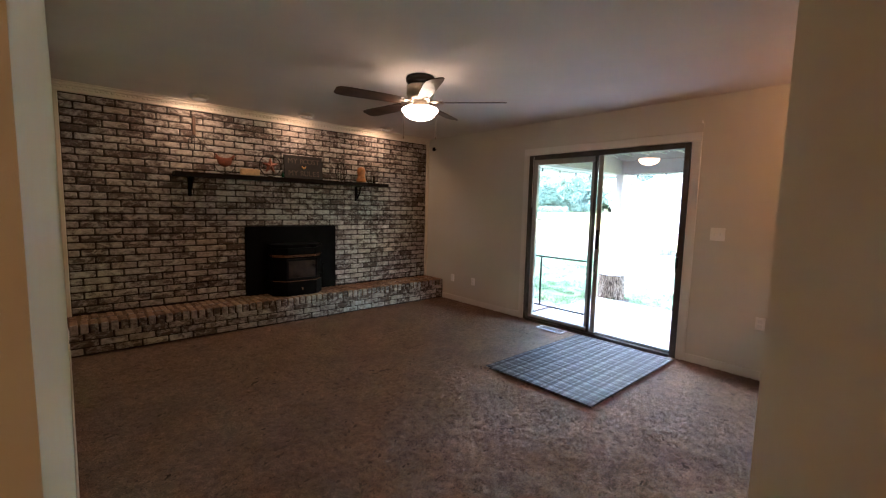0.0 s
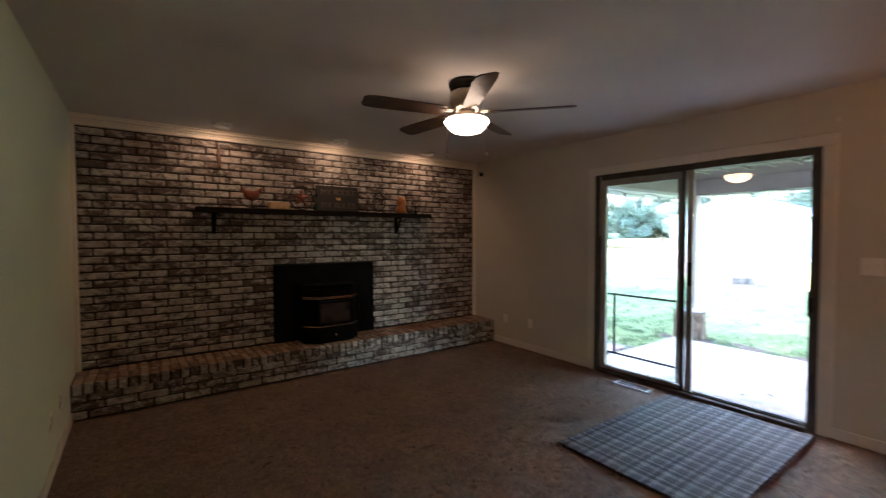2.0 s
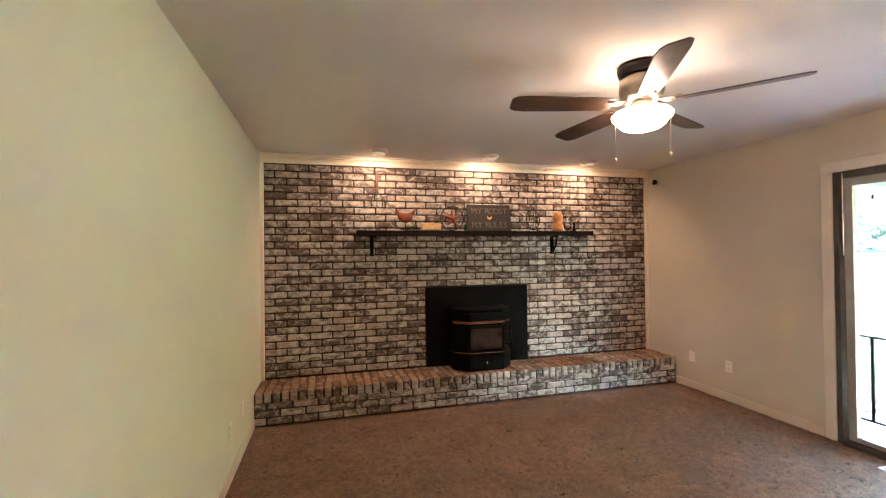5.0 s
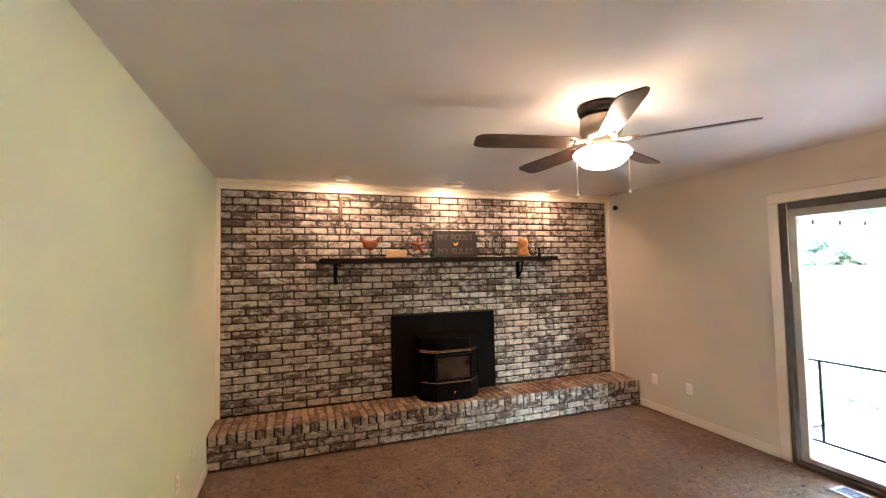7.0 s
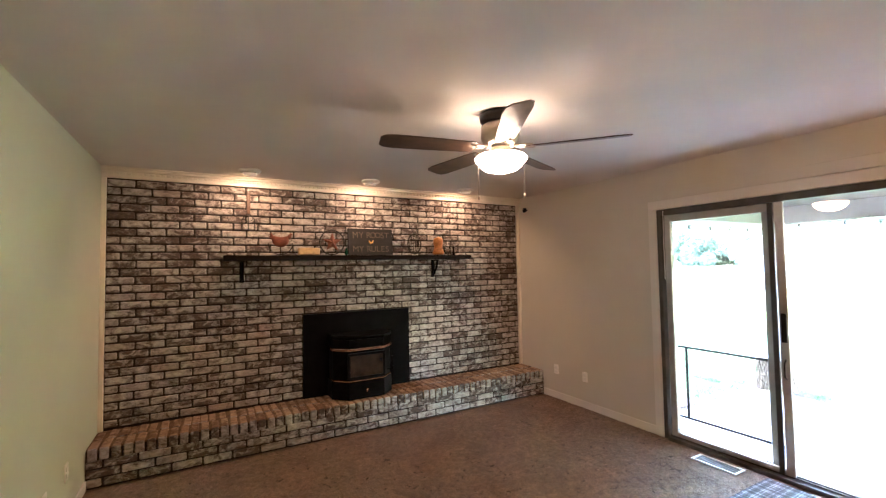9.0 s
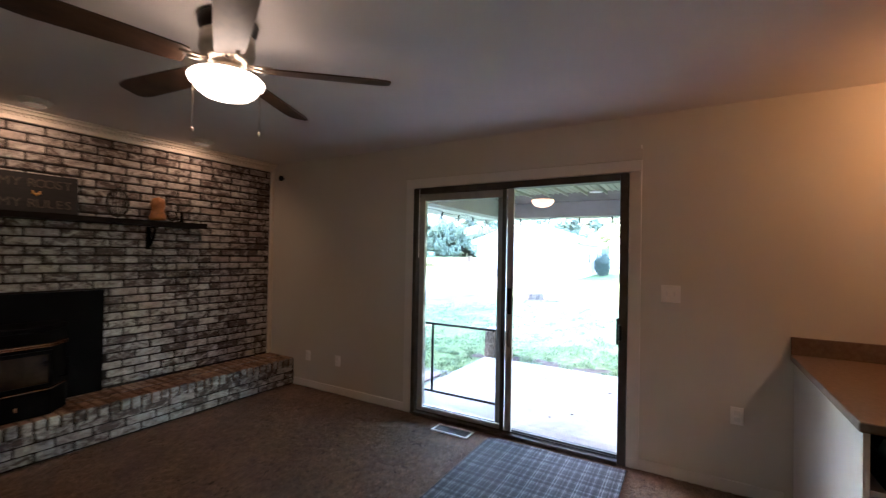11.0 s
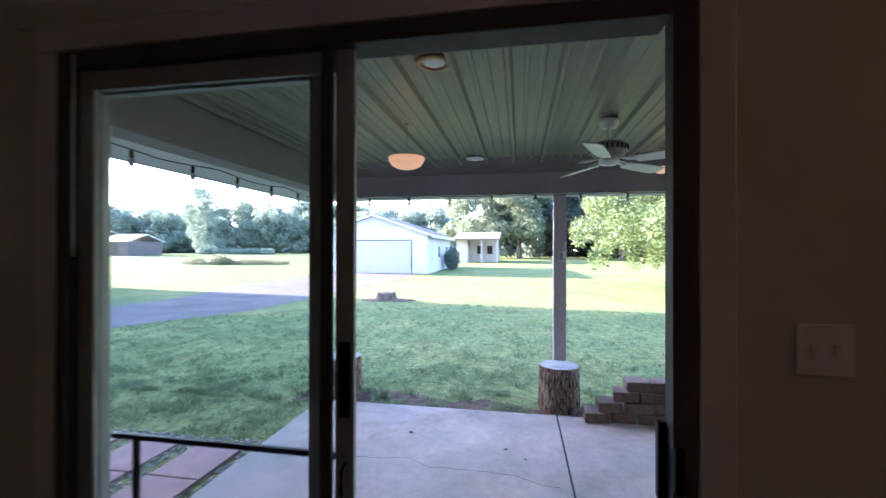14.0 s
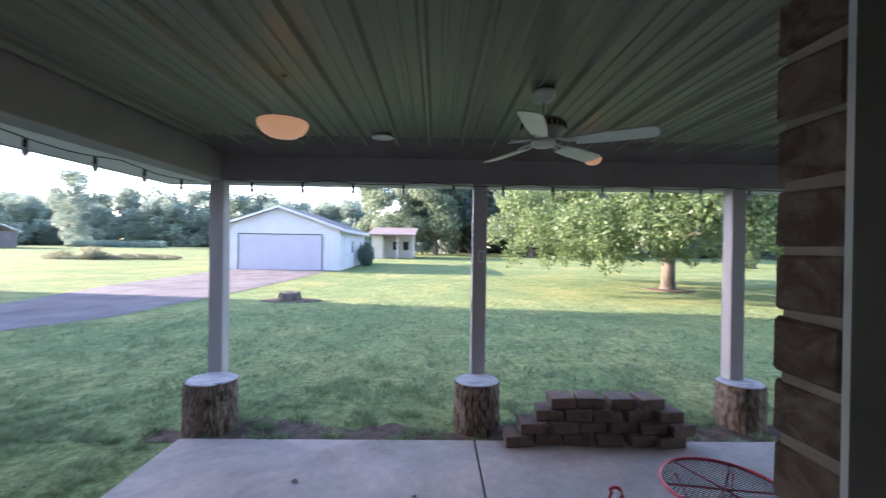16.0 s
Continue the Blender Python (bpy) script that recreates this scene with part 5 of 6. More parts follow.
xs = sorted([-40, -20, -7, 0, 4, 5.45] + [5.45 + 0.6 * i for i in range(1, 60)] + [8.925, 8.935, 44, 50, 58, 68, 80, 100, 140, 220, 400, 900])
ys = sorted([4.845, 4.856, -600, -250, -120, -70, -50, -38, -30] + [-24 + 0.8 * i for i in range(61)] + [28, 34, 42, 54, 70, 95, 130, 220, 500])
verts, faces = [], []
for x in xs:
    for y in ys:
        z = ground_z(x, y)
        if XOUT - 0.1 < x < PX1 and PY0 - 0.3 < y < PY1:
            z = -0.60
        if x < XOUT:
            z = -0.70
        verts.append((x, y, z))
ny = len(ys)
for i in range(len(xs) - 1):
    for j in range(ny - 1):
        faces.append((i * ny + j, (i + 1) * ny + j, (i + 1) * ny + j + 1, i * ny + j + 1))
me = bpy.data.meshes.new("ground")
me.from_pydata(verts, [], faces)
me.materials.append(M_GRASS)
tagged(new("ground", me), "wide mown green lawn rising gently to the trees", "lawn", kind="structure")


def ribbon(name, left, right, lift, mat, label, category, steps=26):
    """A strip that lies on the ground between two edges."""
    b = bmesh.new()
    def at(edge, s):
        k = s * (len(edge) - 1)
        i = min(int(k), len(edge) - 2)
        return Vector(edge[i]).lerp(Vector(edge[i + 1]), k - i)
    rows2 = []
    for i in range(steps + 1):
        p, q = at(left, i / steps), at(right, i / steps)
        row = []
        for j in range(9):
            r2 = p.lerp(q, j / 8)
            row.append(b.verts.new((r2.x, r2.y, ground_z(r2.x, r2.y) + lift)))
        rows2.append(row)
    for p, q in zip(rows2, rows2[1:]):
        for j in range(8):
            b.faces.new((p[j], p[j + 1], q[j + 1], q[j]))
    bmesh.ops.recalc_face_normals(b, faces=b.faces)
    if sum(f.normal.z for f in b.faces) < 0:
        bmesh.ops.reverse_faces(b, faces=b.faces)
    return structure(name, b, mat, label, category)


ribbon("driveway", [(6, 20.5), (10.8, 16.8), (16.7, 14.6), (22.1, 15.2), (26.7, 15.2), (31.5, 15.4)], [(6, 14.9), (10.5, 12.7), (15.2, 10.2), (20.0, 9.55), (26, 9.2), (31.5, 8.9)], 0.012, M_DRIVE, "grey asphalt driveway leading to the garage", "driveway", 60)
EARTH = [5.25 - 0.11 * k for k in range(90)]
ribbon("earth_edge", [(8.933, y) for y in EARTH], [(9.33 + 0.42 * max(-0.75, noise.noise((y * 1.1, 2.0, 0))) + 0.14 * noise.noise((y * 5.0, 0, 4)), y) for y in EARTH], 0.008, M_DIRT, "patchy bare earth along the slab edge", "earth", 178)
CRACKS = (((7.65, 4.01), (7.66, 3.76), (7.71, 3.42), (7.59, 3.21), (7.61, 2.84), (7.57, 2.48), (7.48, 2.3), (7.46, 2.13)), ((7.47, 3.94), (7.65, 4.0), (7.83, 4.26), (7.8, 4.73)))
for path in CRACKS:
    b = bmesh.new()
    rc = random.Random(5)
    fine = []
    for (x0, y0), (x1, y1) in zip(path, path[1:]):
        for k in range(6):
            fine.append((x0 + (x1 - x0) * k / 6 + rc.uniform(-0.008, 0.008), y0 + (y1 - y0) * k / 6 + rc.uniform(-0.008, 0.008)))
    prev = None
    for x, y in fine:
        wd = rc.uniform(0.0015, 0.0035)
        pair = (b.verts.new((x - wd, y - wd * 0.3, GZ + 0.0012)), b.verts.new((x + wd, y + wd * 0.3, GZ + 0.0012)))
        if prev:
            b.faces.new((prev[0], prev[1], pair[1], pair[0]))
        prev = pair
    structure("slab_crack", b, M_LOCK, "thin dark crack across the concrete", "crack")

# garage
GX0, GX1, GY0, GY1 = 31.5, 40.5, 8.44, 15.96
gz = -0.12
ga = thing("detached_garage", "white detached garage with a wide overhead door", "garage")
EV = gz + 2.62
bm = bmesh.new()
cyg = (GY0 + GY1) / 2
PK = gz + 3.90
pts = [(GY0, gz - 0.3), (GY1, gz - 0.3), (GY1, EV), (cyg, PK), (GY0, EV)]
a = [bm.verts.new((GX0, y, z)) for y, z in pts]
b = [bm.verts.new((GX1, y, z)) for y, z in pts]
bm.faces.new(a)
bm.faces.new(b[::-1])
for i in range(5):
    j = (i + 1) % 5
    bm.faces.new((a[i], a[j], b[j], b[i]))
bmesh.ops.recalc_face_normals(bm, faces=bm.faces)
wallg = part("wall", bm, M_SIDING, ga, "white vertical siding")
k = 0
y = GY0 + 0.1
while y < GY1:
    top = EV + (PK - EV) * (1 - abs(y - cyg) / (cyg - GY0)) - 0.02
    z0 = gz - 0.2 if not (9.52 < y < 14.76) else gz + 2.36
    part("batten", new_box(GX0 - 0.02, GX0 - 0.001, y - 0.012, y + 0.012, z0, top), M_SIDING, wallg)
    y += 0.30
x = GX0 + 0.15
while x < GX1:
    part("batten", new_box(x - 0.012, x + 0.012, GY0 - 0.02, GY0 - 0.001, gz - 0.2, EV - 0.02), M_SIDING, wallg)
    x += 0.30
ov = 0.32
for s in (-1, 1):
    bm = bmesh.new()
    ye = GY0 - ov if s < 0 else GY1 + ov
    sl = (PK - EV) / (cyg - GY0)
    ze = EV - sl * ov
    vs = [bm.verts.new(p) for p in ((GX0 - ov, cyg, PK + 0.02), (GX1 + ov, cyg, PK + 0.02), (GX1 + ov, ye, ze + 0.02), (GX0 - ov, ye, ze + 0.02))]
    f = bm.faces.new(vs)
    r = bmesh.ops.extrude_face_region(bm, geom=[f])
    bmesh.ops.translate(bm, vec=(0, 0, 0.10), verts=[v for v in r["geom"] if isinstance(v, bmesh.types.BMVert)])
    bmesh.ops.recalc_face_normals(bm, faces=bm.faces)
    rf = part("roof_slope", bm, M_ROOF, ga, "low brown shingle roof")
    bm = bmesh.new()
    vs = []
    for q in (0.0, 0.14):
        for yy, zz in ((cyg, PK + 0.115), (ye, ze + 0.115)):
            vs.append((GX0 - ov - 0.03, yy, zz - q))
    vv = [bm.verts.new(p) for p in vs] + [bm.verts.new((p[0] + 0.028, p[1], p[2])) for p in vs]
    for f in ((0, 1, 3, 2), (4, 5, 7, 6), (0, 1, 5, 4), (2, 3, 7, 6), (0, 2, 6, 4), (1, 3, 7, 5)):
        bm.faces.new([vv[q] for q in f])
    bmesh.ops.recalc_face_normals(bm, faces=bm.faces)
    part("rake_board", bm, M_SIDING, rf)
    bm = new_box(GX0 - ov, GX1 + ov, min(ye, ye + s * 0.03), max(ye, ye + s * 0.03), ze - 0.10, ze + 0.10)
    part("gutter", bm, M_SIDING, rf)
gd = part("overhead_door", new_box(GX0 - 0.035, GX0 - 0.003, 9.58, 14.70, gz - 0.06, gz + 2.17), M_GDOOR, ga, "pale lavender-white sectional overhead door")
for r2 in range(4):
    for c in range(8):
        y0 = 9.58 + 0.08 + c * 0.63
        z0 = gz - 0.02 + r2 * 0.545
        part("door_panel", new_box(GX0 - 0.045, GX0 - 0.034, y0, y0 + 0.55, z0 + 0.05, z0 + 0.49, bevel=0.004), M_GDOOR, gd)
bm = bmesh.new()
for a2 in [(9.53, 9.575, gz - 0.06, gz + 2.22), (14.705, 14.75, gz - 0.06, gz + 2.22), (9.53, 14.75, gz + 2.221, gz + 2.27)]:
    box(bm, GX0 - 0.05, GX0 - 0.002, *a2)
part("door_frame", bm, M_DARKFRAME, gd)
for x in (35.2, 38.4):
    w = part("window", new_box(x - 0.32, x + 0.32, GY0 - 0.05, GY0 - 0.004, gz + 1.0, gz + 1.95), M_SIDING, ga, "small white framed side window")
    part("pane", new_box(x - 0.24, x + 0.24, GY0 - 0.055, GY0 - 0.049, gz + 1.08, gz + 1.87), M_STOVEGLASS, w)
sd = part("side_door", new_box(32.9, 33.75, GY0 - 0.045, GY0 - 0.004, gz, gz + 2.0, bevel=0.004), M_SIDING, ga, "white side door")
part("knob", lathe(bmesh.new(), [(0.0, 0), (0.03, 0.01), (0.03, 0.04), (0.0, 0.05)], 12, (33.0, GY0 - 0.07, gz + 0.95)), M_DARKMETAL, sd)


# unseen tall block, added to throw the shade on the near lawn
shade_block = thing("house_wing", "tall unseen brick block added to shade the near lawn", "house")
part("wall", new_box(-2.0, 21.2, 26.0, 35.0, -0.8, 8.6), M_EXTBRICK, shade_block)
bm = bmesh.new()
vs = [bm.verts.new(p) for p in ((-2.4, 25.6, 8.4), (21.5, 25.6, 8.4), (21.5, 35.4, 8.4), (-2.4, 35.4, 8.4), (-2.4, 30.5, 11.0), (21.5, 30.5, 11.0))]
for f in ((0, 1, 5, 4), (2, 3, 4, 5), (1, 2, 5), (3, 0, 4), (3, 2, 1, 0)):
    bm.faces.new([vs[q] for q in f])
bmesh.ops.recalc_face_normals(bm, faces=bm.faces)
part("roof", bm, M_ROOF, shade_block)

# leaf clouds
def leaves(name, clumps, count, size, mat, parent, seed, flat=0.5):
    """count leaves scattered in ellipsoid clumps (x, y, z, rx, ry, rz), denser near their skins."""
    r = np.random.RandomState(seed)
    cl = np.array(clumps, float)
    wgt = cl[:, 3] * cl[:, 4] + cl[:, 4] * cl[:, 5]
    pick = r.choice(len(cl), count, p=wgt / wgt.sum())
    d = r.normal(size=(count, 3))
    d /= np.linalg.norm(d, axis=1)[:, None]
    rad = 0.45 + 0.6 * r.rand(count) ** 0.6
    c = cl[pick, :3] + d * cl[pick, 3:6] * rad[:, None]
    u = r.normal(size=(count, 3))
    u[:, 2] -= 0.5
    u /= np.linalg.norm(u, axis=1)[:, None]
    v = np.cross(u, r.normal(size=(count, 3)))
    v /= np.linalg.norm(v, axis=1)[:, None]
    s = size * (0.55 + 0.9 * r.rand(count))[:, None]
    quad = np.stack([c - u * s, c + v * s * flat, c + u * s, c - v * s * flat], 1).reshape(-1, 3)
    me2 = bpy.data.meshes.new(name)
    me2.from_pydata(quad.tolist(), [], np.arange(count * 4).reshape(-1, 4).tolist())
    me2.materials.append(mat)
    o2 = new(name, me2)
    o2.parent = parent
    return o2


def limbs(b, base, height, r0, n, rng2, spread):
    tops = []
    for k in range(n):
        a2 = 2 * math.pi * k / n + rng2.uniform(-0.3, 0.3)
        z0 = height * rng2.uniform(0.55, 0.95)
        L = spread * rng2.uniform(0.6, 1.0)
        p0 = Vector((0, 0, z0))
        p1 = p0 + Vector((math.cos(a2) * L * 0.4, math.sin(a2) * L * 0.4, L * 0.35))
        p2 = p0 + Vector((math.cos(a2) * L, math.sin(a2) * L, L * rng2.uniform(0.35, 0.7)))
        tube(b, [p0, p1, p2], [r0 * 0.45, r0 * 0.28, r0 * 0.08], 7)
        tops.append(p2)
    return tops


def tree(x, y, trunk_h, r0, clumps, count, size, leafmat, label, seed, spread=2.5, nlimb=7, group="", name="tree", cat="tree"):
    z = ground_z(x, y) - 0.05
    th = thing(name, label, cat, group, at=(x, y, z))
    rng2 = random.Random(seed)
    b = bmesh.new()
    prof = [(r0 * 1.7, 0.0), (r0 * 1.2, trunk_h * 0.05), (r0, trunk_h * 0.15), (r0 * 0.85, trunk_h * 0.6), (r0 * 0.6, trunk_h), (r0 * 0.25, trunk_h * 1.6)]
    lathe(b, prof, 20)
    for v in b.verts:
        q = 1 + 0.14 * noise.noise((v.co.x * 4, v.co.y * 4, v.co.z * 0.6 + seed))
        v.co.x *= q
        v.co.y *= q
    limbs(b, (0, 0, 0), trunk_h, r0, nlimb, rng2, spread)
    part("trunk", b, M_BARK, th, "grey-brown trunk with limbs")
    leaves("crown", clumps, count, size, leafmat, th, seed)
    return th


# the big maple with low hanging boughs
rg = random.Random(11)
cl = []
for k in range(150):
    a2 = rg.uniform(0, 2 * math.pi)
    rr = 6.6 * math.sqrt(rg.random())
    zz = 2.6 + 4.5 * rg.random() * (1 - rr / 9) + (0.6 if rr < 2 else 0)
    s = rg.uniform(0.38, 0.85)
    cl.append((rr * math.cos(a2), rr * math.sin(a2), zz, s * 1.2, s * 1.2, s * 0.8))
for k in range(95):
    a2 = rg.uniform(0, 2 * math.pi)
    rr = rg.uniform(3.0, 7.4)
    zz = rg.uniform(1.35, 2.6)
    s = rg.uniform(0.22, 0.5)
    cl.append((rr * math.cos(a2), rr * math.sin(a2), zz, s, s, s * 1.5))
for a2 in (2.2, 2.6, 3.0, 1.8):
    cl.append((5.8 * math.cos(a2), 5.8 * math.sin(a2), 2.6, 1.1, 1.1, 0.9))
tree(22.6, -7.33, 2.6, 0.27, cl, 125000, 0.066, M_LEAF, "large maple with sunlit low hanging boughs", 3, 4.6, 9)
bm = bmesh.new()
lathe(bm, [(1.05, -0.01), (0.8, 0.03), (0.3, 0.06), (0.0, 0.07)], 28, (22.6, -7.33, ground_z(22.6, -7.33) - 0.005))
structure("mulch_ring", bm, M_DIRT, "mulch ring round the maple", "mulch")

# stump left in the lawn
ls = thing("old_tree_stump", "low rotting grey stump in the lawn", "stump", at=(18.35, 7.07, ground_z(18.35, 7.07)))
b = lathe(bmesh.new(), [(0.42, -0.05), (0.36, 0.06), (0.32, 0.15), (0.30, 0.20), (0.24, 0.17), (0.0, 0.15)], 40)
for v in b.verts:
    a2 = math.atan2(v.co.y, v.co.x)
    q = 1 + 0.18 * noise.noise((math.cos(a2) * 2, math.sin(a2) * 2, v.co.z * 3)) + 0.06 * noise.noise((a2 * 9, v.co.z * 4, 1))
    v.co.x *= q
    v.co.y *= q
    v.co.z += 0.05 * noise.noise((v.co.x * 6, v.co.y * 6, 3)) if v.co.z > 0.1 else 0
spin(b, Matrix.Scale(1.25, 4, (0, 0, 1)))
part("wood", b, M_BARK, ls)
part("earth_patch", spin(lathe(bmesh.new(), [(1.25, -0.02), (0.8, 0.012), (0.30, 0.03)], 30), Matrix.Scale(0.6, 4, (1, 0, 0))), M_DIRT, ls, "bare earth and chips")


def crown(h, r, seed, n=14, low=0.35, rz=0.7):
    q = random.Random(seed)
    out = []
    for k in range(n):
        a2, t2 = q.uniform(0, 6.2832), q.random()
        zz = h * (low + (1 - low) * t2)
        rr = r * math.sqrt(q.random()) * (1.0 - 0.55 * abs(t2 - 0.35))
        s = r * q.uniform(0.28, 0.48)
        out.append((rr * math.cos(a2), rr * math.sin(a2), zz, s, s, s * rz))
    return out


# mid-distance trees: x, y, height, spread, leaves
for i, (x, y, h, r, c, lm, lb) in enumerate([
    (62.0, 2.6, 11.5, 4.6, 16000, M_LEAF_MID, "sunlit shade tree standing in the far lawn"),
    (64.0, 9.6, 11.5, 3.9, 12000, M_LEAF_MID, "sunlit shade tree beyond the shed"),
    (58.0, -9.5, 10.0, 4.8, 12000, M_LEAF_MID, "leafy tree at the edge of the wood"),
    (54.0, -19.0, 11.0, 5.2, 12000, M_LEAF_MID, "leafy tree at the edge of the wood"),
    (40.0, -24.0, 11.0, 5.5, 12000, M_LEAF_MID, "leafy tree at the edge of the wood"),
]):
    tree(x, y, h * 0.28, 0.28, crown(h, r, 20 + i, 20, 0.25), c, 0.17, lm, lb, 30 + i, r * 0.7, 6, "lawn trees")
# the dark wood behind
for i in range(5, 26):
    x, y = 74 + 7 * math.sin(i * 2.1), 22 - i * 3.9
    h = 12 + 2.5 * math.sin(i * 1.7)
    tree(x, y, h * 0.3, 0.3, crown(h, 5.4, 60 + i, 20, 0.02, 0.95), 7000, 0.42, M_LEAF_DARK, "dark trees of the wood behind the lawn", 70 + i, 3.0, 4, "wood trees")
# tree line to the north-east, its haze put into the leaf colour
for i in range(-3, 17):
    x, y = 112 - i * 1.0 + 4 * math.sin(i * 2.7), 24 + i * 6.0
    h = 9.5 + 2.4 * math.sin(i * 1.9 + 1)
    tree(x, y, h * 0.3, 0.3, crown(h, 4.8, 90 + i, 24, 0.10, 0.9), 9000, 0.30, M_LEAF_FAR, "far field trees with haze in their leaf colour", 110 + i, 2.6, 4, "field trees")
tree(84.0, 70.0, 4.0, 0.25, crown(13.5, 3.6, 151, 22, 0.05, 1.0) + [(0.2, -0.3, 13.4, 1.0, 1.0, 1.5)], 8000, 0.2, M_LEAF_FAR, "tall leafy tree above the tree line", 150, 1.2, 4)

for i in range(14):
    x, y = 126 - i * 1.2 + 5 * math.sin(i * 1.3), 26 + i * 8.0
    h = 12 + 2.0 * math.sin(i * 2.9)
    tree(x, y, h * 0.25, 0.3, crown(h, 6.2, 200 + i, 28, 0.02, 0.9), 9000, 0.40, M_LEAF_FAR, "far field trees with haze in their leaf colour", 220 + i, 2.6, 4, "field trees")

# clipped shrub by the garage
sh = thing("round_shrub", "clipped dark green shrub against the garage", "shrub", at=(36.6, GY0 - 0.8, ground_z(36.6, 7.8)))
b = bmesh.new()
tube(b, [(0, 0, -0.02), (0, 0, 0.9)], [0.06, 0.03], 8)
part("stem", b, M_BARK, sh)
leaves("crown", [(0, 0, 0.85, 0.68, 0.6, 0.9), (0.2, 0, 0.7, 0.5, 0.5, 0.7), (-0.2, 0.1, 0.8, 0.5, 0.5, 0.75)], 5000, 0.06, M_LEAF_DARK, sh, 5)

# shed with a porch
hz2 = ground_z(50, 7)
M_SHED = plain("cream_shed_paint", (0.40, 0.37, 0.32), 0.7, var=0.12, scale=1.5, bumps=0.15)
shd = thing("garden_shed", "small cream shed with a brown porch roof", "shed")
part("wall", new_box(51.5, 56.0, 4.95, 9.15, hz2 - 0.3, hz2 + 2.5), M_SHED, shd)
part("end_wall", new_box(49.0, 51.49, 7.95, 9.15, hz2 - 0.3, hz2 + 2.45), M_SHED, shd)
bm = bmesh.new()
vs = [bm.verts.new(p) for p in ((48.4, 4.55, hz2 + 2.4), (48.4, 9.55, hz2 + 2.4), (53.5, 9.55, hz2 + 3.3), (53.5, 4.55, hz2 + 3.3), (56.6, 9.55, hz2 + 2.6), (56.6, 4.55, hz2 + 2.6))]
f1, f2 = bm.faces.new((vs[0], vs[1], vs[2], vs[3])), bm.faces.new((vs[3], vs[2], vs[4], vs[5]))
r = bmesh.ops.extrude_face_region(bm, geom=[f1, f2])
bmesh.ops.translate(bm, vec=(0, 0, 0.12), verts=[v for v in r["geom"] if isinstance(v, bmesh.types.BMVert)])
bmesh.ops.recalc_face_normals(bm, faces=bm.faces)
part("roof", bm, M_ROOF, shd)
for y in (4.85, 6.45):
    part("porch_post", new_box(48.9, 49.05, y - 0.07, y + 0.07, hz2 - 0.3, hz2 + 2.5), M_SHED, shd)
for y in (5.75, 6.85):
    part("window", new_box(51.45, 51.499, y - 0.3, y + 0.3, hz2 + 0.9, hz2 + 1.8), M_STOVEGLASS, shd)

# far barns
for x, y, w, d, h, mat, lb in ((69.4, 71.2, 5.5, 7.0, 2.5, M_ROOF, "small brown barn across the field"), (84.0, 104.0, 20.0, 12.0, 3.4, M_SIDING, "long white farm building across the field")):
    z = ground_z(x, y)
    bn = thing("far_barn", lb, "barn", at=(x, y, z))
    part("wall", new_box(-d / 2, d / 2, -w / 2, w / 2, -0.5, h), mat, bn)
    bm = bmesh.new()
    vs = [bm.verts.new(p) for p in ((-d / 2 - 0.4, -w / 2 - 0.4, h - 0.1), (-d / 2 - 0.4, w / 2 + 0.4, h - 0.1), (0, w / 2 + 0.4, h + d * 0.17), (0, -w / 2 - 0.4, h + d * 0.17), (d / 2 + 0.4, w / 2 + 0.4, h - 0.1), (d / 2 + 0.4, -w / 2 - 0.4, h - 0.1))]
    fs = [bm.faces.new((vs[0], vs[1], vs[2], vs[3])), bm.faces.new((vs[3], vs[2], vs[4], vs[5]))]
    r = bmesh.ops.extrude_face_region(bm, geom=fs)
    bmesh.ops.translate(bm, vec=(0, 0, 0.15), verts=[v for v in r["geom"] if isinstance(v, bmesh.types.BMVert)])
    bmesh.ops.recalc_face_normals(bm, faces=bm.faces)
    part("roof", bm, M_SOFFIT, bn, "pale metal roof")
    dz = part("door", new_box(-d / 2 - 0.06, -d / 2 - 0.002, -0.9, 0.9, 0, 2.1), M_DARKFRAME, bn)
ub = thing("utility_box", "small dark utility box standing in the field", "utility box", at=(58.0, 30.05, ground_z(58.0, 30.05)))
part("housing", new_box(-0.22, 0.22, -0.27, 0.27, -0.05, 0.82, bevel=0.02), M_BLOCK, ub)
part("cap", new_box(-0.26, 0.26, -0.31, 0.31, 0.821, 0.90, bevel=0.02), M_ROOF, ub)
# hedge row and weedy bed
hg = thing("far_hedge", "low clipped hedge row across the field", "hedge", at=(80.0, 66.0, ground_z(80, 66)))
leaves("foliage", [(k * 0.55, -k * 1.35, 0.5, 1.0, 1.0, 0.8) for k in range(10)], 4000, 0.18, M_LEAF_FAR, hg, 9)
bed = thing("weedy_bed", "overgrown garden bed of dry weeds in the lawn", "garden bed", at=(40.5, 29.6, ground_z(40.5, 29.6)))
leaves("foliage", [(0.15 * k, 4.6 - k * 0.9, 0.18 + 0.12 * math.sin(k * 1.9), 0.7, 0.7, 0.32 + 0.15 * math.sin(k * 2.3)) for k in range(11)] + [(0.3, 1.6, 0.5, 0.8, 0.8, 0.6)], 6000, 0.10, M_WEED, bed, 13, 0.25)
bed2 = thing("weed_mound", "dark mound of brush in the garden bed", "shrub", at=(40.2, 30.6, ground_z(40.2, 30.6)))
leaves("foliage", [(0, 0, 0.22, 0.6, 0.85, 0.42), (0.1, 0.5, 0.15, 0.5, 0.5, 0.3)], 2500, 0.09, M_WEED, bed2, 14, 0.4)

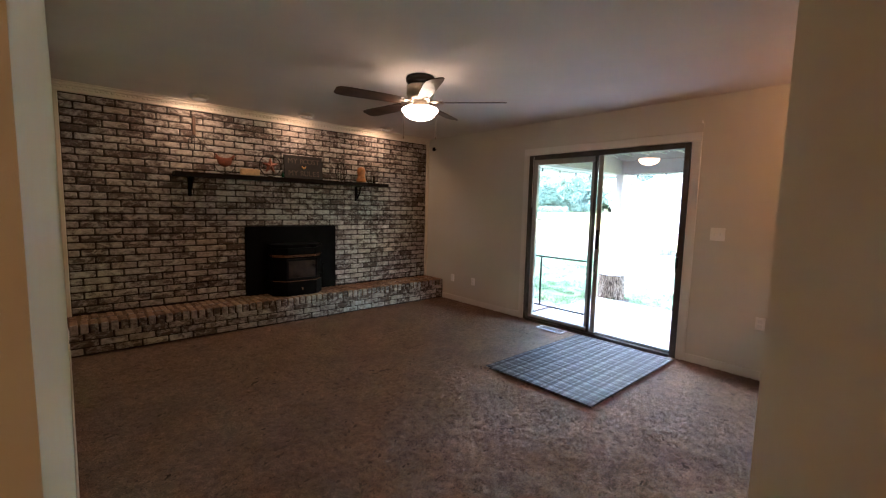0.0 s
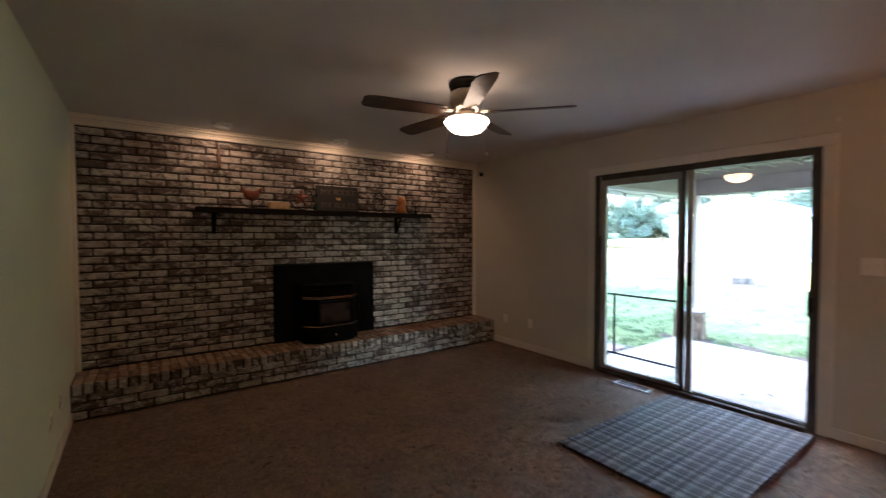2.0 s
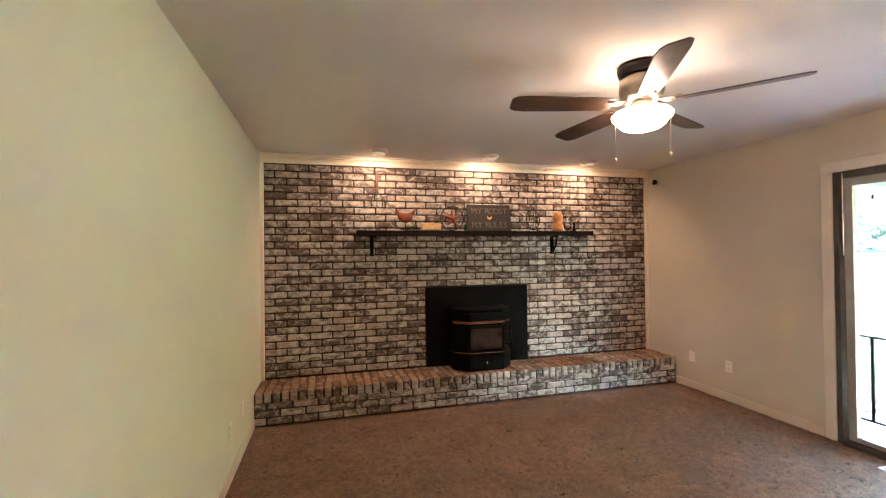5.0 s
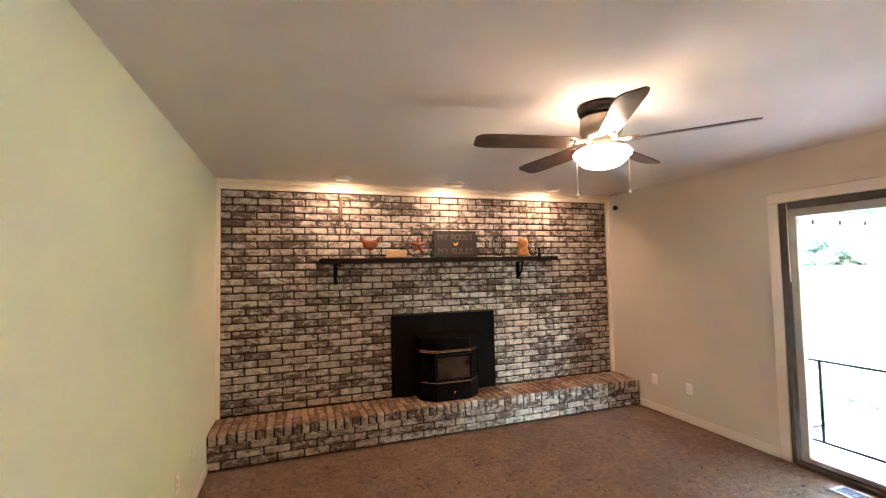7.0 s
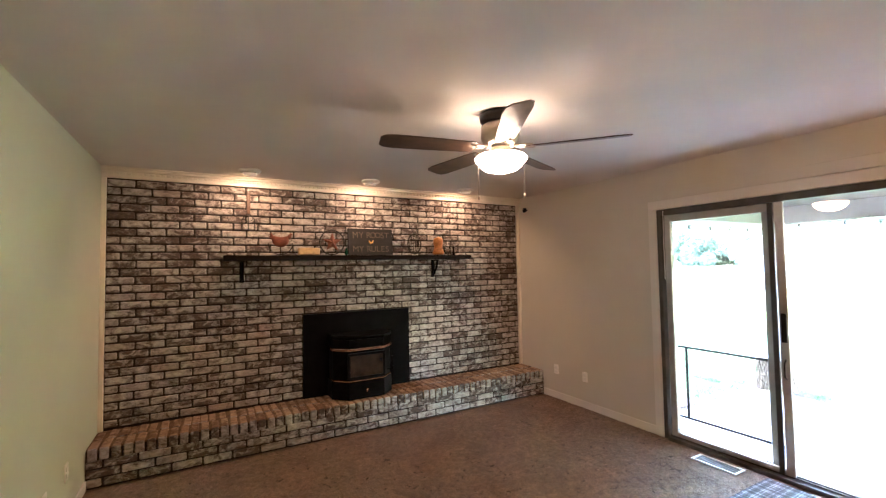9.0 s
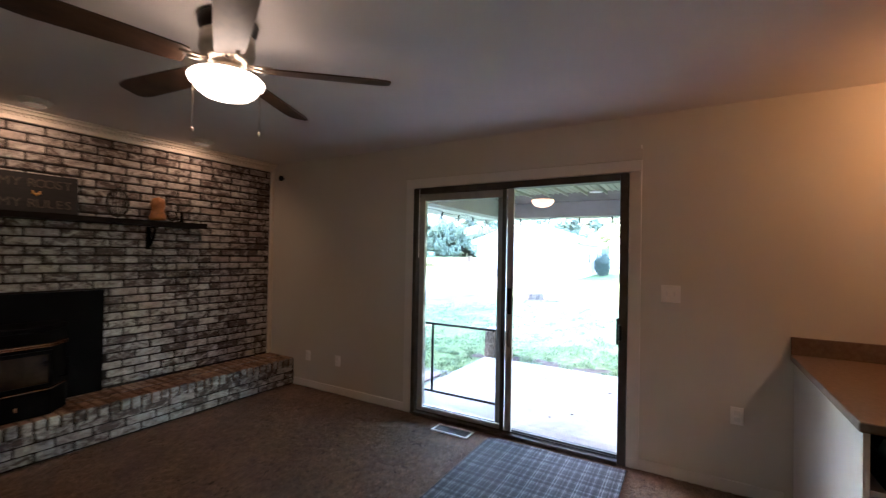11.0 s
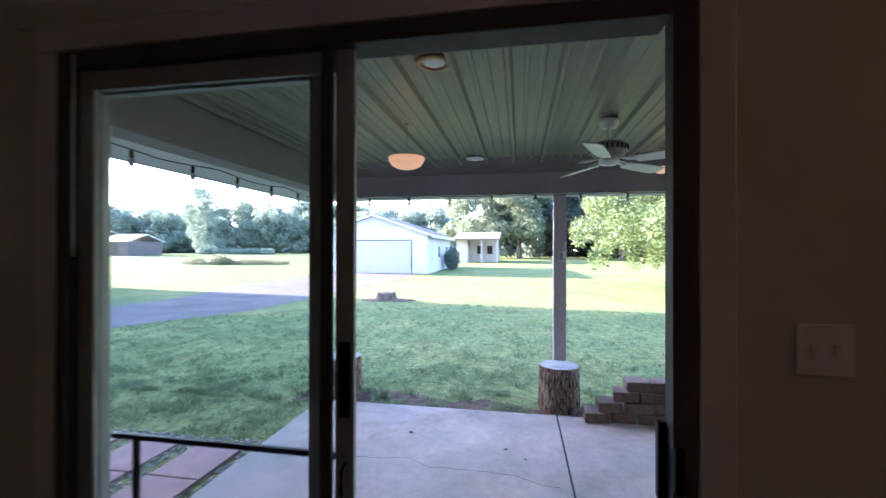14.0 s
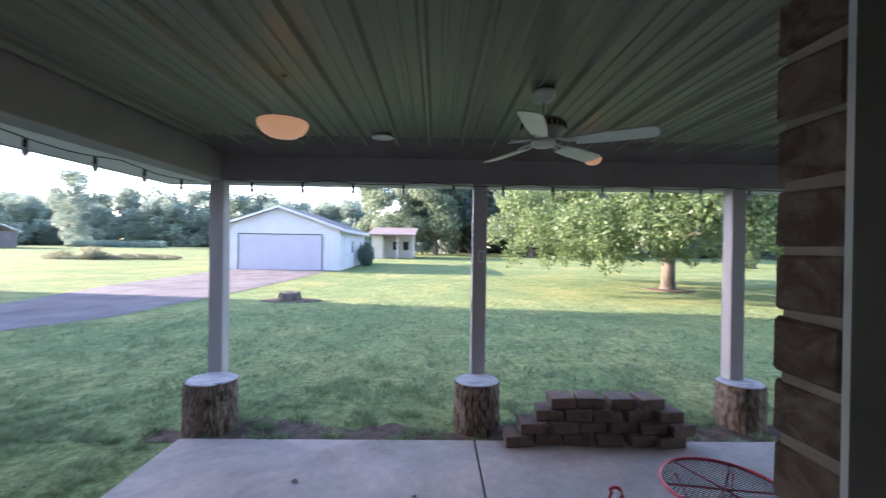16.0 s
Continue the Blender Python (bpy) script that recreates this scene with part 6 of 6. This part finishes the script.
# pavers and gravel beside the slab
gr = new_box(5.9, 7.84, PY1 + 0.012, 8.6, -0.62, -0.415)
structure("gravel_bed", gr, M_GRAVEL, "grey gravel bed beside the patio", "gravel")
for i in range(3):
    for j in range(4):
        y0 = PY1 + 0.14 + j * 0.66
        x0 = 6.03 + i * 0.54
        solid("paver", new_box(x0, x0 + 0.53, y0, y0 + 0.46, -0.408, -0.378, bevel=0.006), M_PAVER, "dull red square concrete paver in gravel", "paver", "garden pavers")
r = np.random.RandomState(4)
N = 5200
cx, cy, cs = r.uniform(5.9, 7.86, N), r.uniform(PY1 + 0.02, 8.5, N), r.uniform(0.010, 0.024, N)
octa = np.array([(1, 0, 0), (0, 1, 0), (-1, 0, 0), (0, -1, 0), (0, 0, 0.8), (0, 0, -0.8)], float)
of = np.array([(0, 1, 4), (1, 2, 4), (2, 3, 4), (3, 0, 4), (1, 0, 5), (2, 1, 5), (3, 2, 5), (0, 3, 5)])
jit = octa[None] * (1 + 0.5 * (r.rand(N, 6, 1) - 0.5)) * cs[:, None, None]
ang = r.rand(N) * 6.28
jx = jit[:, :, 0] * np.cos(ang)[:, None] - jit[:, :, 1] * np.sin(ang)[:, None]
jy = jit[:, :, 0] * np.sin(ang)[:, None] + jit[:, :, 1] * np.cos(ang)[:, None]
vv = np.stack([jx + cx[:, None], jy + cy[:, None], jit[:, :, 2] - 0.408 + 0.012 * r.rand(N)[:, None]], 2).reshape(-1, 3)
ff = (of[None] + 6 * np.arange(N)[:, None, None]).reshape(-1, 3)
me = bpy.data.meshes.new("gravel_stones")
me.from_pydata(vv.tolist(), [], ff.tolist())
M_STONE = m_leaf("river_stones", (0.16, 0.14, 0.13), (0.46, 0.42, 0.39), 0.0)
me.materials.append(M_STONE)
tagged(new("gravel_stones", me), "loose grey and tan gravel stones", "gravel", kind="stuff")

# grass blades near the patio
r = np.random.RandomState(8)
N = 190000
gx2 = 8.94 + 9.5 * r.rand(N) ** 2.2
gy2 = r.uniform(-7, 13, N)
side = r.rand(N) < 0.05
gx2[side] = r.uniform(7.84, 9.0, side.sum())
gy2[side] = r.uniform(PY1 + 0.02, 9.5, side.sum())
clump = np.array([noise.noise((a2 * 4.2, b2 * 4.2, 0)) + 0.6 * noise.noise((a2 * 1.3, b2 * 1.3, 5)) for a2, b2 in zip(gx2, gy2)])
earth = (gx2 < 9.9) & (gy2 < PY1 + 0.3)
bare = (earth & (clump < 0.02 + 0.5 * r.rand(N) * (9.9 - gx2))) | (~earth & (r.rand(N) < 0.5 - 1.3 * clump))
drv = gy2 > 11.5 - 0.9 * np.maximum(0, gx2 - 13)
keep = ~bare & ~drv
gx2, gy2, clump = gx2[keep], gy2[keep], clump[keep]
N = len(gx2)
gzv = np.array([ground_z(a2, b2) for a2, b2 in zip(gx2, gy2)])
hgt = (0.014 + 0.034 * r.rand(N)) * (1.0 + 1.6 * np.clip(clump, 0, 0.8))
wid = 0.005 + 0.007 * r.rand(N)
an = r.rand(N) * 6.28
lean = r.normal(size=(N, 2)) * 0.035
p0 = np.stack([gx2 + wid * np.cos(an), gy2 + wid * np.sin(an), gzv - 0.006], 1)
p1 = np.stack([gx2 - wid * np.cos(an), gy2 - wid * np.sin(an), gzv - 0.006], 1)
p2 = np.stack([gx2 + lean[:, 0], gy2 + lean[:, 1], gzv + hgt], 1)
me = bpy.data.meshes.new("grass")
me.from_pydata(np.stack([p0, p1, p2], 1).reshape(-1, 3).tolist(), [], np.arange(3 * N).reshape(-1, 3).tolist())
me.materials.append(M_BLADEGRASS)
tagged(new("grass", me), "short green grass blades of the lawn", "grass", kind="stuff")
# dead leaves on the slab
rl = random.Random(3)
for k in range(9):
    lx, ly = rl.uniform(6.6, 9.0), rl.uniform(-0.2, 4.6)
    if k == 0:
        lx, ly = 8.205, 3.532
    b = bmesh.new()
    s = rl.uniform(0.012, 0.02) if k else 0.032
    ring = [b.verts.new((s * (1 + 0.35 * math.sin(5 * i / 12 * 6.28)) * math.cos(i / 12 * 6.2832), s * 0.7 * math.sin(i / 12 * 6.2832), 0.003 + 0.01 * rl.random())) for i in range(12)]
    top = b.faces.new(ring)
    r2 = bmesh.ops.extrude_face_region(b, geom=[top])
    bmesh.ops.translate(b, vec=(0, 0, 0.0015), verts=[v for v in r2["geom"] if isinstance(v, bmesh.types.BMVert)])
    spin(b, Matrix.Translation((lx, ly, GZ)) @ Matrix.Rotation(rl.uniform(0, 6), 4, "Z"))
    solid("dead_leaf", b, M_DIRT, "curled brown dead leaf on the concrete", "leaf", "dead leaves")

# ---- bricks, piece by piece ----


def brick_mesh(name, dx, dy, dz, mat, bevel=0.006, seed=0, rough=0.0025):
    b = box(bmesh.new(), -dx / 2, dx / 2, -dy / 2, dy / 2, -dz / 2, dz / 2)
    bmesh.ops.bevel(b, geom=b.edges[:], offset=bevel, segments=1, affect="EDGES")
    for v in b.verts:
        v.co += Vector([rough * noise.noise(v.co * 40 + Vector((seed * 3.7 + q * 9, 0, 0))) for q in range(3)])
    return mesh_of(name, b, mat)


COURSE, PITCH, BL, BH = 0.0687, 0.2135, 0.2000, 0.0558
shapes = [brick_mesh("brick", BL, 0.05, BH, M_BRICK, seed=i) for i in range(6)]
halves = {}
rb = random.Random(21)
north = bpy.data.objects["wall_north"]
far_pts, far_faces = [], []


def sized(length, shared, dy, dz, mat):
    key = (round(length, 2), dy, dz)
    if key not in shared:
        shared[key] = brick_mesh("brick", key[0], dy, dz, mat, seed=len(shared))
    return shared[key]


X0, X1 = XW + 0.036, XE - 0.046
for c in range(30):
    z = 0.295 + COURSE * (c + 0.5)
    x = X0 - (0.0 if c % 2 else PITCH / 2) - 0.012 * rb.random()
    while x < X1:
        a, b = max(x, X0), min(x + BL, X1)
        spans = [(a, b)]
        if z - BH / 2 < ST + 0.004:
            spans = [s for s in ((a, min(b, SX0 - 0.006)), (max(a, SX1 + 0.006), b)) if s[1] - s[0] > 0.02]
        for s0, s1 in spans:
            if s1 - s0 < 0.025:
                continue
            full = s1 - s0 > BL - 0.002
            me = shapes[rb.randrange(6)] if full else sized(s1 - s0, halves, 0.05, BH, M_BRICK)
            m = pose((s0 + s1) / 2, YN + 0.025 + rb.uniform(-0.003, 0.002), z + rb.uniform(-0.0015, 0.0015), rb.uniform(-0.5, 0.5), rb.uniform(-0.5, 0.5), rb.uniform(-0.4, 0.4))
            if (s0 + s1) / 2 < 2.95:
                o = new("brick", me)
                o.matrix_world = m
                o.parent = north
            else:
                k0 = len(far_pts)
                far_pts += [tuple(m @ v.co) for v in me.vertices]
                far_faces += [tuple(k0 + i for i in p.vertices) for p in me.polygons]
        x += PITCH
me = bpy.data.meshes.new("brick_field")
me.from_pydata(far_pts, [], far_faces)
me.materials.append(M_BRICK)
o = new("brick_field", me)
o.parent = north
tagged(o, kind="stuff")

# raised hearth
hearth = thing("hearth", "raised brick hearth with limewashed front and bare top", "hearth", kind="structure")
HY = 5.467
part("core", new_box(XW + 0.002, XE - 0.003, HY + 0.012, YN + 0.010, 0.0, 0.268), M_MORTAR, hearth, "dark mortar core")
part("mortar_bed", new_box(XW + 0.003, XE - 0.004, HY + 0.022, YN + 0.008, 0.2685, 0.2795), plain("worn_tan_mortar", (0.15, 0.088, 0.052), 0.95, var=0.4, scale=18, bumps=0.6, bscale=140, bdist=0.004), hearth, "worn tan mortar between the cap bricks")
for c in range(3):
    z = 0.006 + 0.0655 * (c + 0.5)
    x = XW + 0.004 - (0.0 if c % 2 else PITCH / 2)
    while x < XE:
        a, b = max(x, XW + 0.004), min(x + BL, XE - 0.004)
        if b - a > 0.03:
            me = shapes[rb.randrange(6)] if b - a > BL - 0.002 else sized(b - a, halves, 0.05, BH, M_BRICK)
            o = new("brick", me)
            o.matrix_world = pose((a + b) / 2, HY + 0.025 + rb.uniform(-0.003, 0.003), z, 0, rb.uniform(-0.5, 0.5), rb.uniform(-0.4, 0.4))
            o.parent = hearth
        x += PITCH
rowl = []
for i in range(5):
    me = brick_mesh("brick", 0.0575, 0.204, 0.088, M_HEARTHTOP, 0.007, 30 + i)
    me.materials.append(M_BRICK)
    for p in me.polygons:
        if p.normal.y < -0.5:
            p.material_index = 1
    rowl.append(me)
n = 61
w = (XE - XW - 0.006) / n
for row in range(2):
    for i in range(n):
        x = XW + 0.003 + w * (i + 0.5) + (0 if row == 0 else w * 0.2 * math.sin(i))
        x = min(max(x, XW + 0.036), XE - 0.036)
        y = HY - 0.004 + 0.1025 + row * 0.214
        o = new("brick", rowl[rb.randrange(5)])
        o.matrix_world = pose(x, y + rb.uniform(-0.004, 0.003), 0.242 + rb.uniform(-0.004, 0.003), rb.uniform(-0.6, 0.6), 0, rb.uniform(-1, 1))
        o.parent = hearth

# outside brick beside the door opening
ext = [brick_mesh("brick", 0.093, 0.194, 0.0645, M_EXTBRICK, 0.004, 50 + i, 0.004) for i in range(5)]
exth = [brick_mesh("brick", 0.093, 0.092, 0.0645, M_EXTBRICK, 0.004, 60 + i, 0.004) for i in range(3)]
for c in range(37):
    z = GZ + 0.0762 * (c + 0.5)
    y = WY
    first = c % 2
    for k in range(4):
        half = k == 0 and first
        L = 0.092 if half else 0.194
        o = new("brick", (exth if half else ext)[rb.randrange(3)])
        o.matrix_world = pose(5.3995 + rb.uniform(-0.003, 0.003), y - L / 2 + rb.uniform(-0.003, 0.002), z, rb.uniform(-0.7, 0.7), rb.uniform(-0.7, 0.7), rb.uniform(-0.8, 0.8))
        o.parent = wall_out
        y -= L + 0.0095
for c in range(37):
    z = GZ + 0.0762 * (c + 0.5)
    for k in range(2):
        o = new("brick", ext[rb.randrange(5)])
        o.matrix_world = pose(5.3995, DY1 + 0.055 + 0.097 + (0.1 if c % 2 else 0) + k * 0.2035, z)
        o.parent = wall_out
